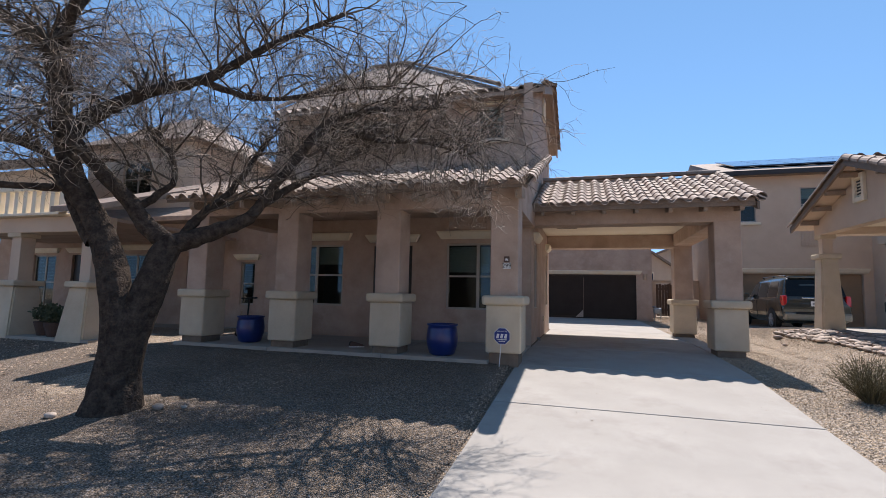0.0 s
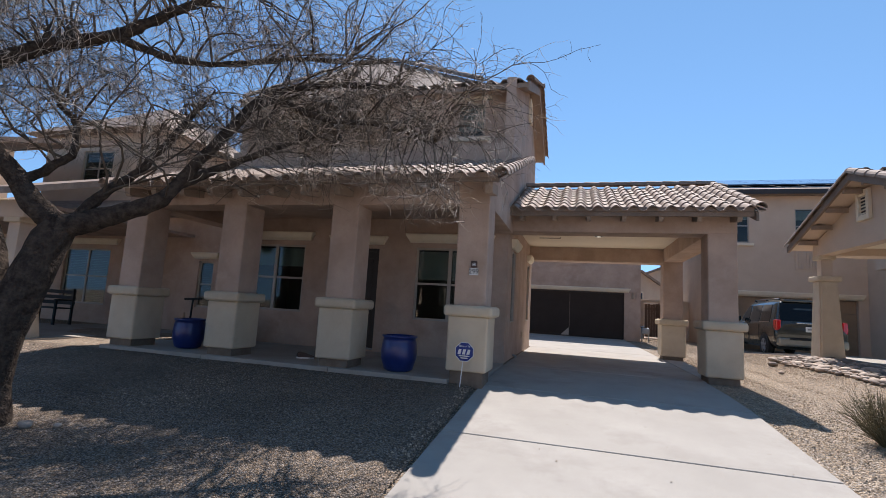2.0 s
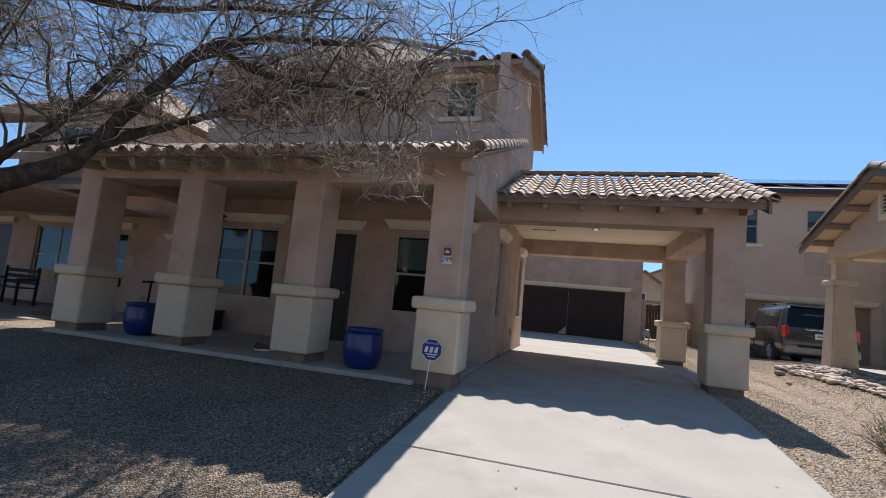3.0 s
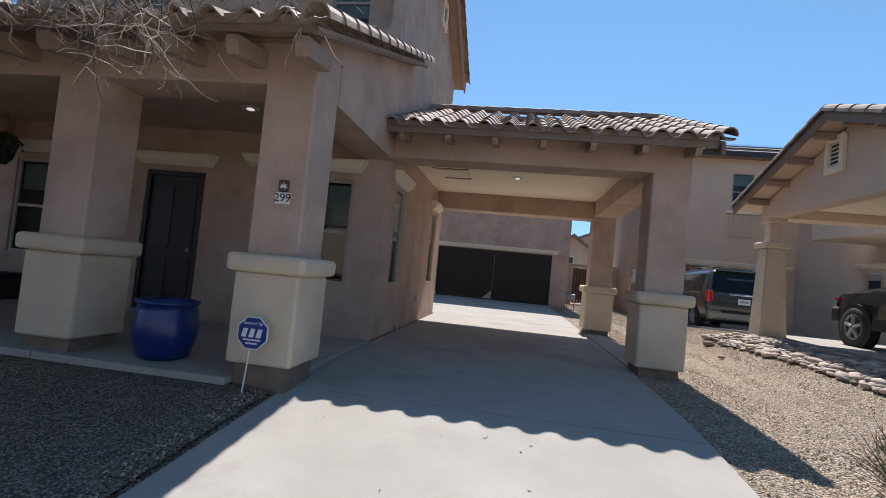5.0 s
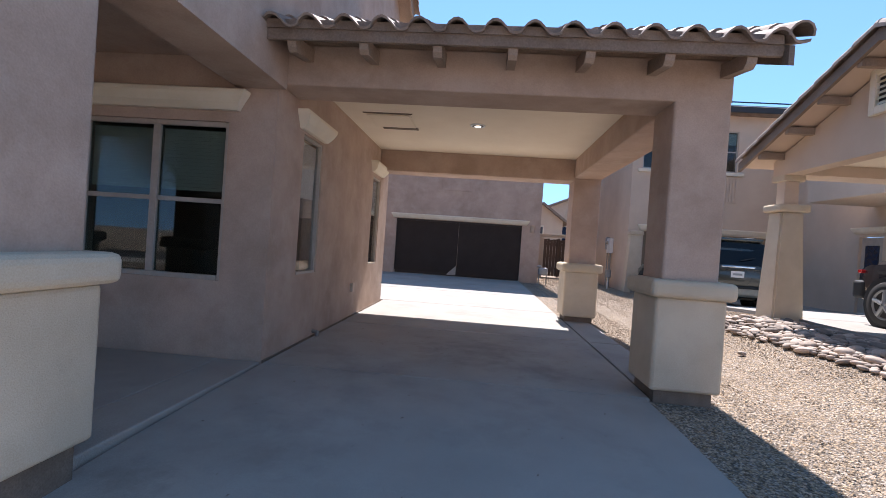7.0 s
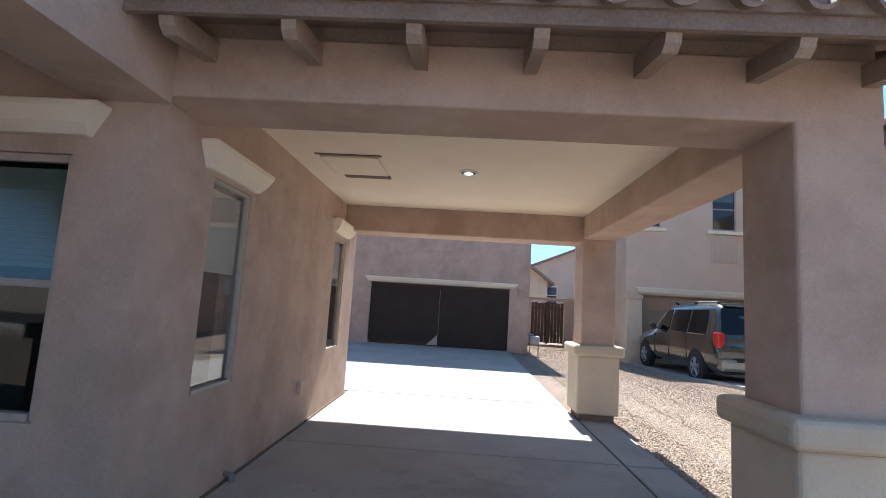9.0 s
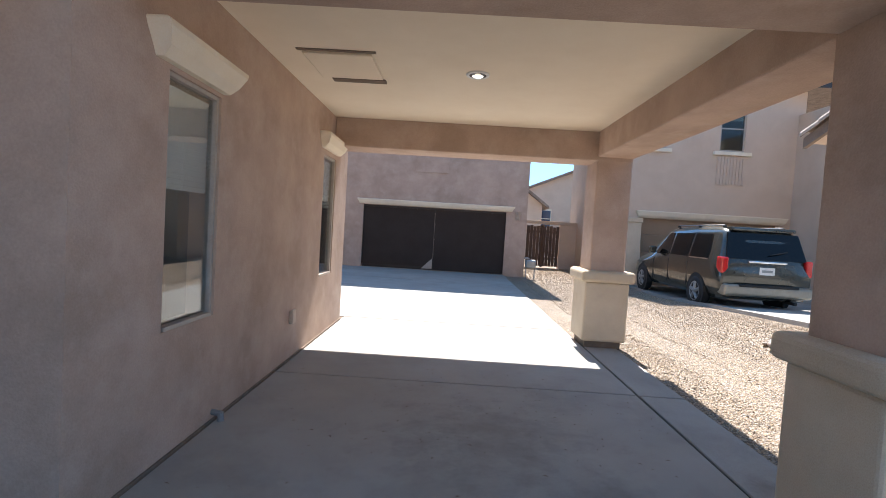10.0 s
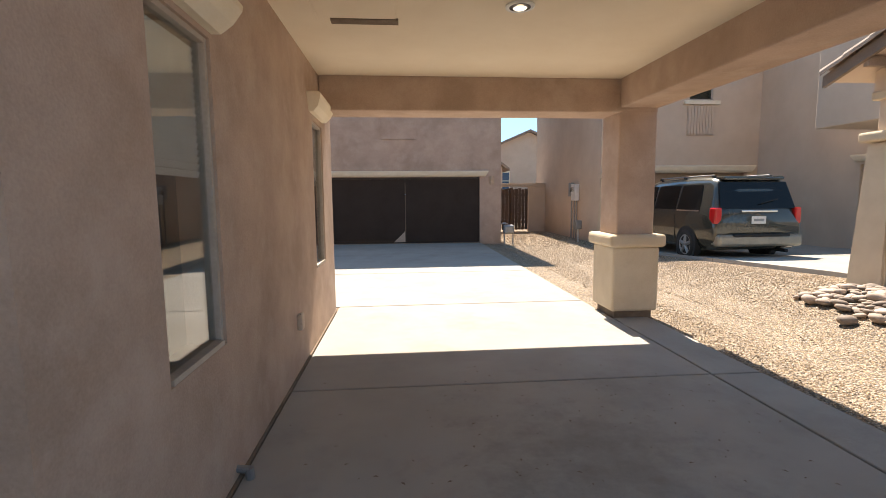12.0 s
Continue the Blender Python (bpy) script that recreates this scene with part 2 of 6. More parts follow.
M_BRANCH = mat("branch_bark", (0.15, 0.118, 0.09), (0.075, 0.058, 0.045), scale=6, fine=50, rough=0.95, bump=0.0, spec=0.1, island=0.4)
M_TWIG = mat("bare_twig", (0.58, 0.475, 0.37), (0.24, 0.19, 0.145), scale=3, fine=40, rough=0.65, bump=0.0, spec=0.35, island=0.7)
M_BLACK = plain("black_rubber", (0.018, 0.018, 0.018), rough=0.75)
M_CHROME = plain("chrome", (0.75, 0.75, 0.74), rough=0.15, metal=1.0)
M_STEEL = plain("grey_steel", (0.32, 0.33, 0.33), rough=0.45, metal=0.6)
M_VAN = plain("van_paint_greenish_grey", (0.062, 0.062, 0.05), rough=0.25, metal=0.45, coat=0.8)
M_VAN_LOW = plain("van_lower_beige_paint", (0.27, 0.255, 0.21), rough=0.35, metal=0.35, coat=0.5)
M_JEEP = plain("black_car_paint", (0.012, 0.013, 0.017), rough=0.2, coat=0.9)
M_RED = plain("red_lens", (0.55, 0.012, 0.012), rough=0.15, coat=0.8)
M_GATE = wood_mat("weathered_gate_wood", (0.17, 0.10, 0.065), (0.085, 0.05, 0.033))
M_GDOOR = mat("garage_door_brown_paint", (0.34, 0.235, 0.15), (0.29, 0.20, 0.125), scale=3, fine=80, rough=0.6, bump=0.1, spec=0.3)
M_NAVY = plain("sign_blue", (0.012, 0.035, 0.22), rough=0.4)
M_SOLAR = plain("solar_panel", (0.02, 0.03, 0.06), rough=0.12, coat=0.5)
M_BUSH = mat("dry_shrub", (0.20, 0.165, 0.10), (0.11, 0.10, 0.055), scale=5, fine=40, rough=0.9, bump=0.0, spec=0.15, island=0.35)
M_SAGE = mat("dull_green_leaf", (0.085, 0.095, 0.05), (0.05, 0.06, 0.03), scale=5, fine=40, rough=0.85, bump=0.0, island=0.3)
M_ASPHALT = mat("asphalt", (0.06, 0.058, 0.055), (0.045, 0.044, 0.042), scale=3, fine=200, rough=0.95, bump=0.5, spec=0.2)
M_TERRA = plain("dark_terracotta", (0.10, 0.055, 0.04), rough=0.7)
M_LAMP_GLASS = plain("lamp_cylinder_tan", (0.50, 0.36, 0.25), rough=0.6)
# Weak emission gives each recessed bulb a small bright spot.
M_BULB = bpy.data.materials.new("emissive_bulb")
M_BULB.use_nodes = True
M_BULB.node_tree.nodes["Principled BSDF"].inputs["Emission Color"].default_value = (1, .93, .8, 1)
M_BULB.node_tree.nodes["Principled BSDF"].inputs["Emission Strength"].default_value = 0.35
# Indoor dimness is put into this paint for rooms behind glass.
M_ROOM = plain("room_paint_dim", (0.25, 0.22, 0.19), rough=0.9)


# ---- mesh helpers ----
def obj(name, bm, material, parent=None, smooth=False):
    me = bpy.data.meshes.new(name)
    bm.to_mesh(me)
    bm.free()
    me.materials.append(material)
    if smooth:
        for p in me.polygons:
            p.use_smooth = True
    ob = new(name, me)
    if parent is not None:
        ob.parent = parent
    return ob


def part(name, bm, material, parent, label="", smooth=False):
    ob = obj(name, bm, material, parent, smooth)
    return tagged(ob, label) if label else ob


def empty(name, label, category, group="", kind=""):
    return tagged(new(name), label, category, group, kind)


def bm_box(x0, x1, y0, y1, z0, z1, bevel=0.0, seg=2, bm=None):
    own = bm if bm is not None else bmesh.new()
    vs = [own.verts.new((x, y, z)) for x in (x0, x1) for y in (y0, y1) for z in (z0, z1)]
    q = lambda *i: own.faces.new([vs[k] for k in i])
    fs = [q(0, 1, 3, 2), q(4, 6, 7, 5), q(0, 4, 5, 1), q(2, 3, 7, 6), q(0, 2, 6, 4), q(1, 5, 7, 3)]
    if bevel > 0:
        es = list({e for f in fs for e in f.edges})
        bmesh.ops.bevel(own, geom=es, offset=bevel, segments=seg, profile=0.5, affect="EDGES")
    return own


def bm_rings(rings, close=True, cap=True, bm=None):
    """Skin a list of rings (lists of points of one length)."""
    own = bm if bm is not None else bmesh.new()
    vr = [[own.verts.new(p) for p in r] for r in rings]
    n = len(rings[0])
    for a, b in zip(vr, vr[1:]):
        for i in range(n if close else n - 1):
            j = (i + 1) % n
            own.faces.new((a[i], a[j], b[j], b[i]))
    if cap:
        own.faces.new(list(reversed(vr[0])))
        own.faces.new(vr[-1])
    return own


def bm_lathe(profile, seg=24, at=(0, 0, 0), cap=True, bm=None):
    rings = [[(at[0] + r * math.cos(2 * math.pi * i / seg), at[1] + r * math.sin(2 * math.pi * i / seg), at[2] + z) for i in range(seg)] for r, z in profile]
    return bm_rings(rings, cap=cap, bm=bm)


def bm_cyl(p, q, r0, r1=None, seg=10, bm=None, cap=True):
    p, q = Vector(p), Vector(q)
    r1 = r0 if r1 is None else r1
    d = (q - p).normalized()
    u = d.orthogonal().normalized()
    v = d.cross(u)
    ring = lambda c, r: [c + r * (math.cos(2 * math.pi * i / seg) * u + math.sin(2 * math.pi * i / seg) * v) for i in range(seg)]
    return bm_rings([ring(p, r0), ring(q, r1)], bm=bm, cap=cap)


def bm_prism(poly, axis, a, b, bm=None):
    """Extrude a polygon. axis x: poly is (y, z); y: (x, z); z: (x, y)."""
    put = {"x": lambda s, t, w: (w, s, t), "y": lambda s, t, w: (s, w, t), "z": lambda s, t, w: (s, t, w)}[axis]
    own = bm_rings([[put(s, t, a) for s, t in poly], [put(s, t, b) for s, t in poly]], bm=bm)
    bmesh.ops.recalc_face_normals(own, faces=own.faces[:])
    return own


def bm_wall(axis, w0, w1, u0, u1, z0, z1, holes=()):
    """A wall between w0 and w1 across, u along and z up, with rectangular holes (ua, ub, za, zb) right through it."""
    us = sorted({u0, u1, *[min(max(h[k], u0), u1) for h in holes for k in (0, 1)]})
    zs = sorted({z0, z1, *[min(max(h[k], z0), z1) for h in holes for k in (2, 3)]})
    solid = lambda i, j: 0 <= i < len(us) - 1 and 0 <= j < len(zs) - 1 and not any(
        h[0] - 1e-6 <= us[i] and us[i + 1] <= h[1] + 1e-6 and h[2] - 1e-6 <= zs[j] and zs[j + 1] <= h[3] + 1e-6 for h in holes)
    bm = bmesh.new()
    cache = {}

    def v(w, u, z):
        k = (w, u, z)
        if k not in cache:
            cache[k] = bm.verts.new((w, u, z) if axis == "x" else (u, w, z))
        return cache[k]
    for i in range(len(us) - 1):
        for j in range(len(zs) - 1):
            if not solid(i, j):
                continue
            a, b, c, d = us[i], us[i + 1], zs[j], zs[j + 1]
            for w in (w0, w1):
                bm.faces.new((v(w, a, c), v(w, b, c), v(w, b, d), v(w, a, d)))
            for di, dj, p, q in ((-1, 0, (a, c), (a, d)), (1, 0, (b, c), (b, d)), (0, -1, (a, c), (b, c)), (0, 1, (a, d), (b, d))):
                if not solid(i + di, j + dj):
                    bm.faces.new((v(w0, *p), v(w0, *q), v(w1, *q), v(w1, *p)))
    bmesh.ops.recalc_face_normals(bm, faces=bm.faces[:])
    return bm


def wall(name, axis, w0, w1, u0, u1, z0, z1, holes=(), material=None, label="", parent=None, bevel=0.0):
    bm = bm_wall(axis, w0, w1, u0, u1, z0, z1, holes)
    if bevel:
        es = [e for e in bm.edges if len(e.link_faces) == 2 and e.calc_face_angle(0) > 1.0]
        bmesh.ops.bevel(bm, geom=es, offset=bevel, segments=3, profile=0.5, affect="EDGES")
    ob = obj(name, bm, material or M_STUCCO, parent)
    if parent is None:
        tagged(ob, label, "wall", kind="structure")
    return ob


def ground_z(y):
    """Height of the drive and yard, rising towards the house."""
    pts = ((-80, -0.35), (-6, -0.12), (0, 0.0), (4, 0.12), (7.8, 0.445), (9.0, 0.49), (10.2, 0.5), (200, 0.5))
    for (a, za), (b, zb) in zip(pts, pts[1:]):
        if y <= b:
            return za + (zb - za) * (y - a) / (b - a)
    return pts[-1][1]


def east_rise(x, y):
    """The yard climbs towards the next lot."""
    s = min(max((x - 3.6) / 2.2, 0.0), 1.0) * min(max((y - 6.0) / 5.0, 0.0), 1.0)
    return 0.33 * s * s * (3 - 2 * s) * (1.0 if y < 15 else max(0.0, 1 - (y - 15) / 6.0))


def yard_rise(y):
    """The planted yard lies a little above the drive near the porch."""
    s = min(max((y - 2.5) / 4.7, 0.0), 1.0)
    return 0.05 * s * s * (3 - 2 * s)


def gz(x, y):
    return ground_z(y) + east_rise(x, y) + (yard_rise(y) if x < -1.06 and y < 7.55 else 0)


# ---- ground ----
def ground_sheet():
    xs = [-400, -120, -50, -25, -18] + [-14 + 0.5 * i for i in range(57)] + [16, 20, 28, 50, 120, 400]
    ys = [-300, -80, -30, -15] + [-10 + 0.5 * i for i in range(73)] + [28, 31, 36, 50, 120, 500]
    bm = bmesh.new()
    g = [[bm.verts.new((x, y, gz(x, y) + (0.03 * noise.noise((x * 0.5, y * 0.5, 0)) * (0.35 if x > 2 else 1.0) if -15 < x < 16 and -10 < y < 30 else 0) - 0.03)) for y in ys] for x in xs]
    for i in range(len(xs) - 1):
        for j in range(len(ys) - 1):
            bm.faces.new((g[i][j], g[i + 1][j], g[i + 1][j + 1], g[i][j + 1]))
    return tagged(obj("ground", bm, M_GRAVEL, smooth=True), "tan desert gravel ground reaching to the horizon", "ground", kind="structure")


ground_sheet()


# Own sheet, so the shade-darkened gravel colour stays within the front yard.
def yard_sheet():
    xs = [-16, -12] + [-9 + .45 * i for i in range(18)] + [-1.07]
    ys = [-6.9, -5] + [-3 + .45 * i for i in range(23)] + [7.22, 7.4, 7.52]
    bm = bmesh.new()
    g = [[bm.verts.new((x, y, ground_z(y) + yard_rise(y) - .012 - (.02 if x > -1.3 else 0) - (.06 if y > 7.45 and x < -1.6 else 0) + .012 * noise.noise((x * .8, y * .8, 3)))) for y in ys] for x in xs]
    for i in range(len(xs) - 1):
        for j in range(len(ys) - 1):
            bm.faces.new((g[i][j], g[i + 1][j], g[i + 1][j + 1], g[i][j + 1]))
    return tagged(obj("yard_gravel", bm, M_YARD, smooth=True), "brown gravel bed of the front yard, toned darker for its shade", "gravel", kind="structure")


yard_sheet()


def slab_panel(name, x0, x1, y0, y1, material, parent, thick=0.12, lift=0.0):
    """One poured panel following the slope, with eased edges and a recessed joint round it."""
    n = max(1, int((y1 - y0) / 0.7))
    bm = bmesh.new()
    e = 0.011
    rows = []
    ys = [y0 + e, y0 + e + 0.006] + [y0 + (y1 - y0) * k / n for k in range(1, n)] + [y1 - e - 0.006, y1 - e]
    for k, y in enumerate(ys):
        z = ground_z(y) + lift
        ez = z - 0.006 if k in (0, len(ys) - 1) else z
        rows.append([(x0 + e, y, z - thick), (x0 + e, y, ez - 0.006 if ez == z else ez), (x0 + e + 0.006, y, ez), (x1 - e - 0.006, y, ez), (x1 - e, y, ez - 0.006 if ez == z else ez), (x1 - e, y, z - thick)])
    bm_rings(rows, bm=bm)
    bmesh.ops.recalc_face_normals(bm, faces=bm.faces[:])
    return part(name, bm, material, parent)


drive = empty("driveway", "pale concrete driveway in large panels with dark joints", "driveway", kind="structure")
DRIVE_Y = [-7.0, -1.6, 2.2, 5.7, 7.72, 10.1, 12.6, 15.5, 18.4, 21.4, 24.45]
for a, b in zip(DRIVE_Y, DRIVE_Y[1:]):
    slab_panel("panel", -1.04 if a < 15 else -4.2, 2.46 if a > 10 else 2.42, a, b, M_CONC, drive)
for a, b in zip([10.2, 12.6], [12.6, 14.75]):
    slab_panel("panel", 2.464, 2.92, a, b, M_CONC, drive, lift=-0.004)
for y in DRIVE_Y[1:-1]:
    part("joint", bm_box(-1.02 if y < 16 else -4.18, 2.41, y - .011, y + .011, ground_z(y) - .06, ground_z(y) - .03), M_FELT, drive)
for a, b in ((10.2, 12.6), (12.6, 14.75)):
    part("joint", bm_rings([[(x, y, ground_z(y) - dz) for x, dz in ((2.453, .06), (2.471, .06), (2.471, .014), (2.453, .014))] for y in (a, b)]), M_FELT, drive)
# Thin brown strip along the foot of the side wall.
tagged(obj("wall_foot_strip", bm_box(-1.06, -1.034, 10.12, 15.28, .44, .512, .004), M_BASE), "thin brown strip along the foot of the side wall", "screed", kind="structure")
porch = empty("porch_slab", "grey concrete porch slab along the house front", "porch", kind="structure")
for a, b in ((-7.78, -5.6), (-5.6, -3.3), (-3.3, -1.043)):
    bm = bm_box(a + 0.005, b - 0.005, 7.4, 10.08, 0.2, 0.512, 0.012)
    if b > -2:
        bm.free()
        part("panel", bm_box(-1.44, -1.048, 8.0, 10.08, .2, .511, .012), M_SLAB, porch)
        bm = bm_box(a + .005, -1.442, 7.4, 10.08, .2, .512, .012)
    part("panel", bm, M_SLAB, porch)
nd = empty("neighbour_driveway", "pale concrete driveway of the next house", "driveway", kind="structure")
for x0, x1, y0, y1 in ((6.3, 10.3, -6, 4), (6.3, 10.3, 4, 10.0), (6.3, 10.3, 10.0, 14.6), (6.3, 12.2, 14.6, 18.2), (6.3, 12.2, 18.2, 23.6)):
    part("panel", bm_rings([[(x0 + .005, y, gz(x0 + .4, y) - .1), (x0 + .005, y, gz(x0 + .4, y) + .045), (x1 - .005, y, gz(x0 + .4, y) + .045), (x1 - .005, y, gz(x0 + .4, y) - .1)]
                            for y in [y0 + .006 + (y1 - y0 - .012) * k / 4 for k in range(5)]]), M_CONC, nd)
road = bm_box(-300, 300, -17, -8.2, -0.45, -0.16)
tagged(obj("road", road, M_ASPHALT), "dark asphalt residential street", "road", kind="structure")
kerb = bm_box(-300, 300, -8.2, -8.0, -0.4, -0.03, 0.03)
tagged(obj("kerb", kerb, M_CONC), "pale concrete kerb along the street", "kerb", kind="structure")
walkp = bm_box(-300, 300, -7.98, -7.02, -0.4, -0.11, 0.01)
tagged(obj("pavement", walkp, M_CONC), "pale concrete pavement along the street", "pavement", kind="structure")


# ---- columns ----
def column(name, x0, y0, w, d, zb, zcap, ztop, material=None, label="", parent=None, group=""):
    """A square stucco pier: footing, cream plinth, moulded cap and tan shaft."""
    e = empty(name, label, "column", group, "structure")
    part("footing", bm_box(x0 + .0, x0 + w, y0, y0 + d, zb - .25, zb + .09), M_BASE, e)
    p, c = 0.055, 0.115
    part("plinth", bm_box(x0 - p, x0 + w + p, y0 - p, y0 + d + p, zb + .085, zcap - .15, .03, 3), M_CREAM, e, "cream stucco plinth")
    part("cap", bm_box(x0 - c, x0 + w + c, y0 - c, y0 + d + c, zcap - .155, zcap, .045, 3), M_CREAM, e, "cream rounded cap")
    part("shaft", bm_box(x0 + .003, x0 + w - .003, y0 + .003, y0 + d - .003, zcap - .03, ztop + .12, .022, 3), material or M_STUCCO, e, "tan stucco shaft")
    return e


BEAM = 3.02
porch_cols = []
for i, x in enumerate((-1.44, -3.51, -5.58, -7.66)):
    porch_cols.append(column("porch_column", x, 7.5, 0.47, 0.5, 0.545, 1.55, BEAM, label="square tan stucco porch column on a cream plinth", group="porch columns"))
column("carport_column", 2.47, 10.1, 0.48, 0.5, 0.5, 1.54, 3.07, label="square tan stucco carport column on a cream plinth", group="carport columns")
column("carport_column", 2.47, 14.5, 0.48, 0.5, 0.5, 1.54, 3.07, label="square tan stucco carport column on a cream plinth", group="carport columns")

# ---- porch beams and ceiling ----
wall("porch_beam", "y", 7.5, 8.0, -7.66, -0.97, BEAM, 3.39, bevel=.018, label="tan stucco porch beam over the columns")
wall("porch_beam_side", "x", -1.44, -0.97, 8.0, 10.1, BEAM, 3.42, label="tan stucco beam joining the porch to the house")
wall("porch_beam_west", "x", -7.66, -7.19, 8.0, 10.1, BEAM, 3.42, label="tan stucco beam at the porch end")
tagged(obj("ceiling_porch", bm_box(-7.19, -1.44, 8.0, 10.1, 3.3, 3.36), M_STUCCO), "tan stucco porch ceiling", "ceiling", kind="structure")
tagged(obj("porch_cheek", bm_prism([(7.52, 3.385), (10.85, 3.42), (10.85, 4.69), (7.52, 3.44)], "x", -1.10, -0.985), M_STUCCO), "tan stucco cheek wall under the porch roof edge", "wall", kind="structure")
# ---- house walls ----
FWIN = (-2.95, -1.5, 1.22, 2.70)
CWIN = (-7.05, -5.55, 1.22, 2.70)
FDOOR = (-4.75, -3.78, 0.545, 2.66)
wall("wall_front", "y", 10.1, 10.3, -7.75, -1.05, 0.3, 4.9, [FWIN, CWIN, FDOOR], label="tan stucco house wall behind the porch")
SW1, SW2 = (10.79, 11.39, 1.27, 2.78), (14.02, 14.62, 1.27, 2.82)
wall("wall_east", "x", -1.25, -1.05, 10.3, 15.3, 0.3, 6.4, [SW1, SW2], label="tan stucco side wall of the house beside the carport")
wall("wall_rear", "y", 15.1, 15.3, -7.75, -1.25, 0.3, 6.4, label="tan stucco rear wall of the house")
wall("wall_west", "x", -7.75, -7.55, 10.3, 15.1, 0.3, 6.4, label="tan stucco west wall of the house")
UWIN, UWIN2 = (-2.45, -1.78, 5.32, 6.15), (-6.6, -5.3, 5.05, 6.1)
wall("wall_upper_front", "y", 10.85, 11.05, -7.55, -1.25, 4.4, 6.4, [UWIN, UWIN2], label="tan stucco upper storey wall")
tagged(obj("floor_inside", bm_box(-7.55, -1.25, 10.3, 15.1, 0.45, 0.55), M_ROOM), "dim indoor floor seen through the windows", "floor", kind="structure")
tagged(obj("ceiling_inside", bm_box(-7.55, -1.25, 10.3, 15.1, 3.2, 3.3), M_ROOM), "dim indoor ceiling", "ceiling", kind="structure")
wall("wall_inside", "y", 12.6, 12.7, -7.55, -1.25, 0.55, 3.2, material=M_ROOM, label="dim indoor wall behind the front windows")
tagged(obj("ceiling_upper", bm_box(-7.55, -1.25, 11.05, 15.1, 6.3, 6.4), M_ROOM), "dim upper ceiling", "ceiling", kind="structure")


def lintel(name, axis, w, u0, u1, z0, z1, out, material=None, flare=0.09, label="cream moulded lintel over an opening"):
    """Foam lintel whose ends and face flare out towards the top; out is the signed depth from the wall plane w."""
    bm = bmesh.new()
    rings = []
    for z, d, f in ((z0, .35, 0.0), (z0 + .3 * (z1 - z0), .75, .3), (z1 - .045, 1.0, .85), (z1 - .012, 1.0, 1.0), (z1, .85, .95)):
        a, b, o = u0 - flare * f, u1 + flare * f, w + out * d
        ring = [(a, w), (a, o), (b, o), (b, w)]
        rings.append([(p, q, z) if axis == "y" else (q, p, z) for p, q in ring])
    bm_rings(rings, bm=bm)
    bmesh.ops.recalc_face_normals(bm, faces=bm.faces[:])
    return tagged(obj(name, bm, material or M_TRIM), label, "lintel", kind="structure")


def window(name, axis, w, u0, u1, z0, z1, inward, label, panes=1, blind=0.45, rail=True, depth=0.06, frame_mat=None, rail_at=0.5):
    """A window set in its hole: frame, meeting rail, glass and blinds. w is the outer wall plane, inward the sign of the way into the house."""
    e = empty(name, label, "window", kind="structure")
    P = lambda a, b, c, d, lo, hi, bev=.004: bm_box(*( (a, b, min(c, d), max(c, d)) if axis == "y" else (min(c, d), max(c, d), a, b)), lo, hi, bev)
    o0, o1 = w + inward * (depth - .03), w + inward * (depth + .03)
    f, fm = (0.045 if rail else 0.028), frame_mat or M_FRAME
    part("window_frame", P(u0, u0 + f, o0, o1, z0, z1), fm, e)
    part("window_frame", P(u1 - f, u1, o0, o1, z0, z1), fm, e)
    part("window_frame", P(u0 + f, u1 - f, o0, o1, z1 - f, z1), fm, e)
    part("window_sill", P(u0 + f, u1 - f, o0 - inward * .015, o1, z0, z0 + f), fm, e)
    step = (u1 - u0) / panes
    for k in range(panes):
        a, b = u0 + k * step + (f if k == 0 else .035), u0 + (k + 1) * step - (f if k == panes - 1 else .035)
        if k:
            part("mullion", P(a - .07, a, o0, o1, z0 + f, z1 - f), fm, e)
        m = z0 + (z1 - z0) * rail_at
        if rail:
            part("meeting_rail", P(a, b, w + inward * (depth - .015), w + inward * (depth + .025), m - .022, m + .022), fm, e)
        for lo, hi in (((z0 + f, m - .022), (m + .022, z1 - f)) if rail else ((z0 + f, z1 - f),)):
            g = part("pane", P(a, b, w + inward * (depth + .0), w + inward * (depth + .006), lo, hi, 0), M_GLASS if axis == "x" else M_GLASS_P, e)
            g.visible_shadow = False
        if blind:
            bl = z1 - f - blind * (z1 - z0 - 2 * f)
            bm = bmesh.new()
            z = z1 - f - .03
            while z > bl:
                q0, q1 = w + inward * (depth + .02), w + inward * (depth + .032)
                pts = [(a + .01, q0, z), (b - .01, q0, z), (b - .01, q1, z - .028), (a + .01, q1, z - .028)]
                pts = [p if axis == "y" else (p[1], p[0], p[2]) for p in pts]
                vs = [bm.verts.new(p) for p in pts] + [bm.verts.new((p[0], p[1], p[2] - .003)) for p in pts]
                for i in ((0, 1, 2, 3), (7, 6, 5, 4), (0, 4, 5, 1), (1, 5, 6, 2), (2, 6, 7, 3), (3, 7, 4, 0)):
                    bm.faces.new([vs[j] for j in i])
                z -= .034
            part("blind", bm, M_BLIND, e, "pale half-lowered slatted blind")
    return e


window("window_1", "y", 10.1, *FWIN, 1, "double sash window with half-lowered blinds behind the porch", panes=2, blind=.42)
window("window_2", "y", 10.1, *CWIN, 1, "double sash window with pale blinds behind the porch", panes=2, blind=.30)
window("window_3", "x", -1.05, *SW1, -1, "tall single-pane side window with a raised blind beside the carport", rail=False, blind=.42, depth=.045)
window("window_4", "x", -1.05, *SW2, -1, "tall narrow side window at the carport's far end", rail=False, blind=.42, depth=.045)
window("window_5", "y", 10.85, *UWIN, 1, "small upper storey sash window with a white blind", blind=.8)
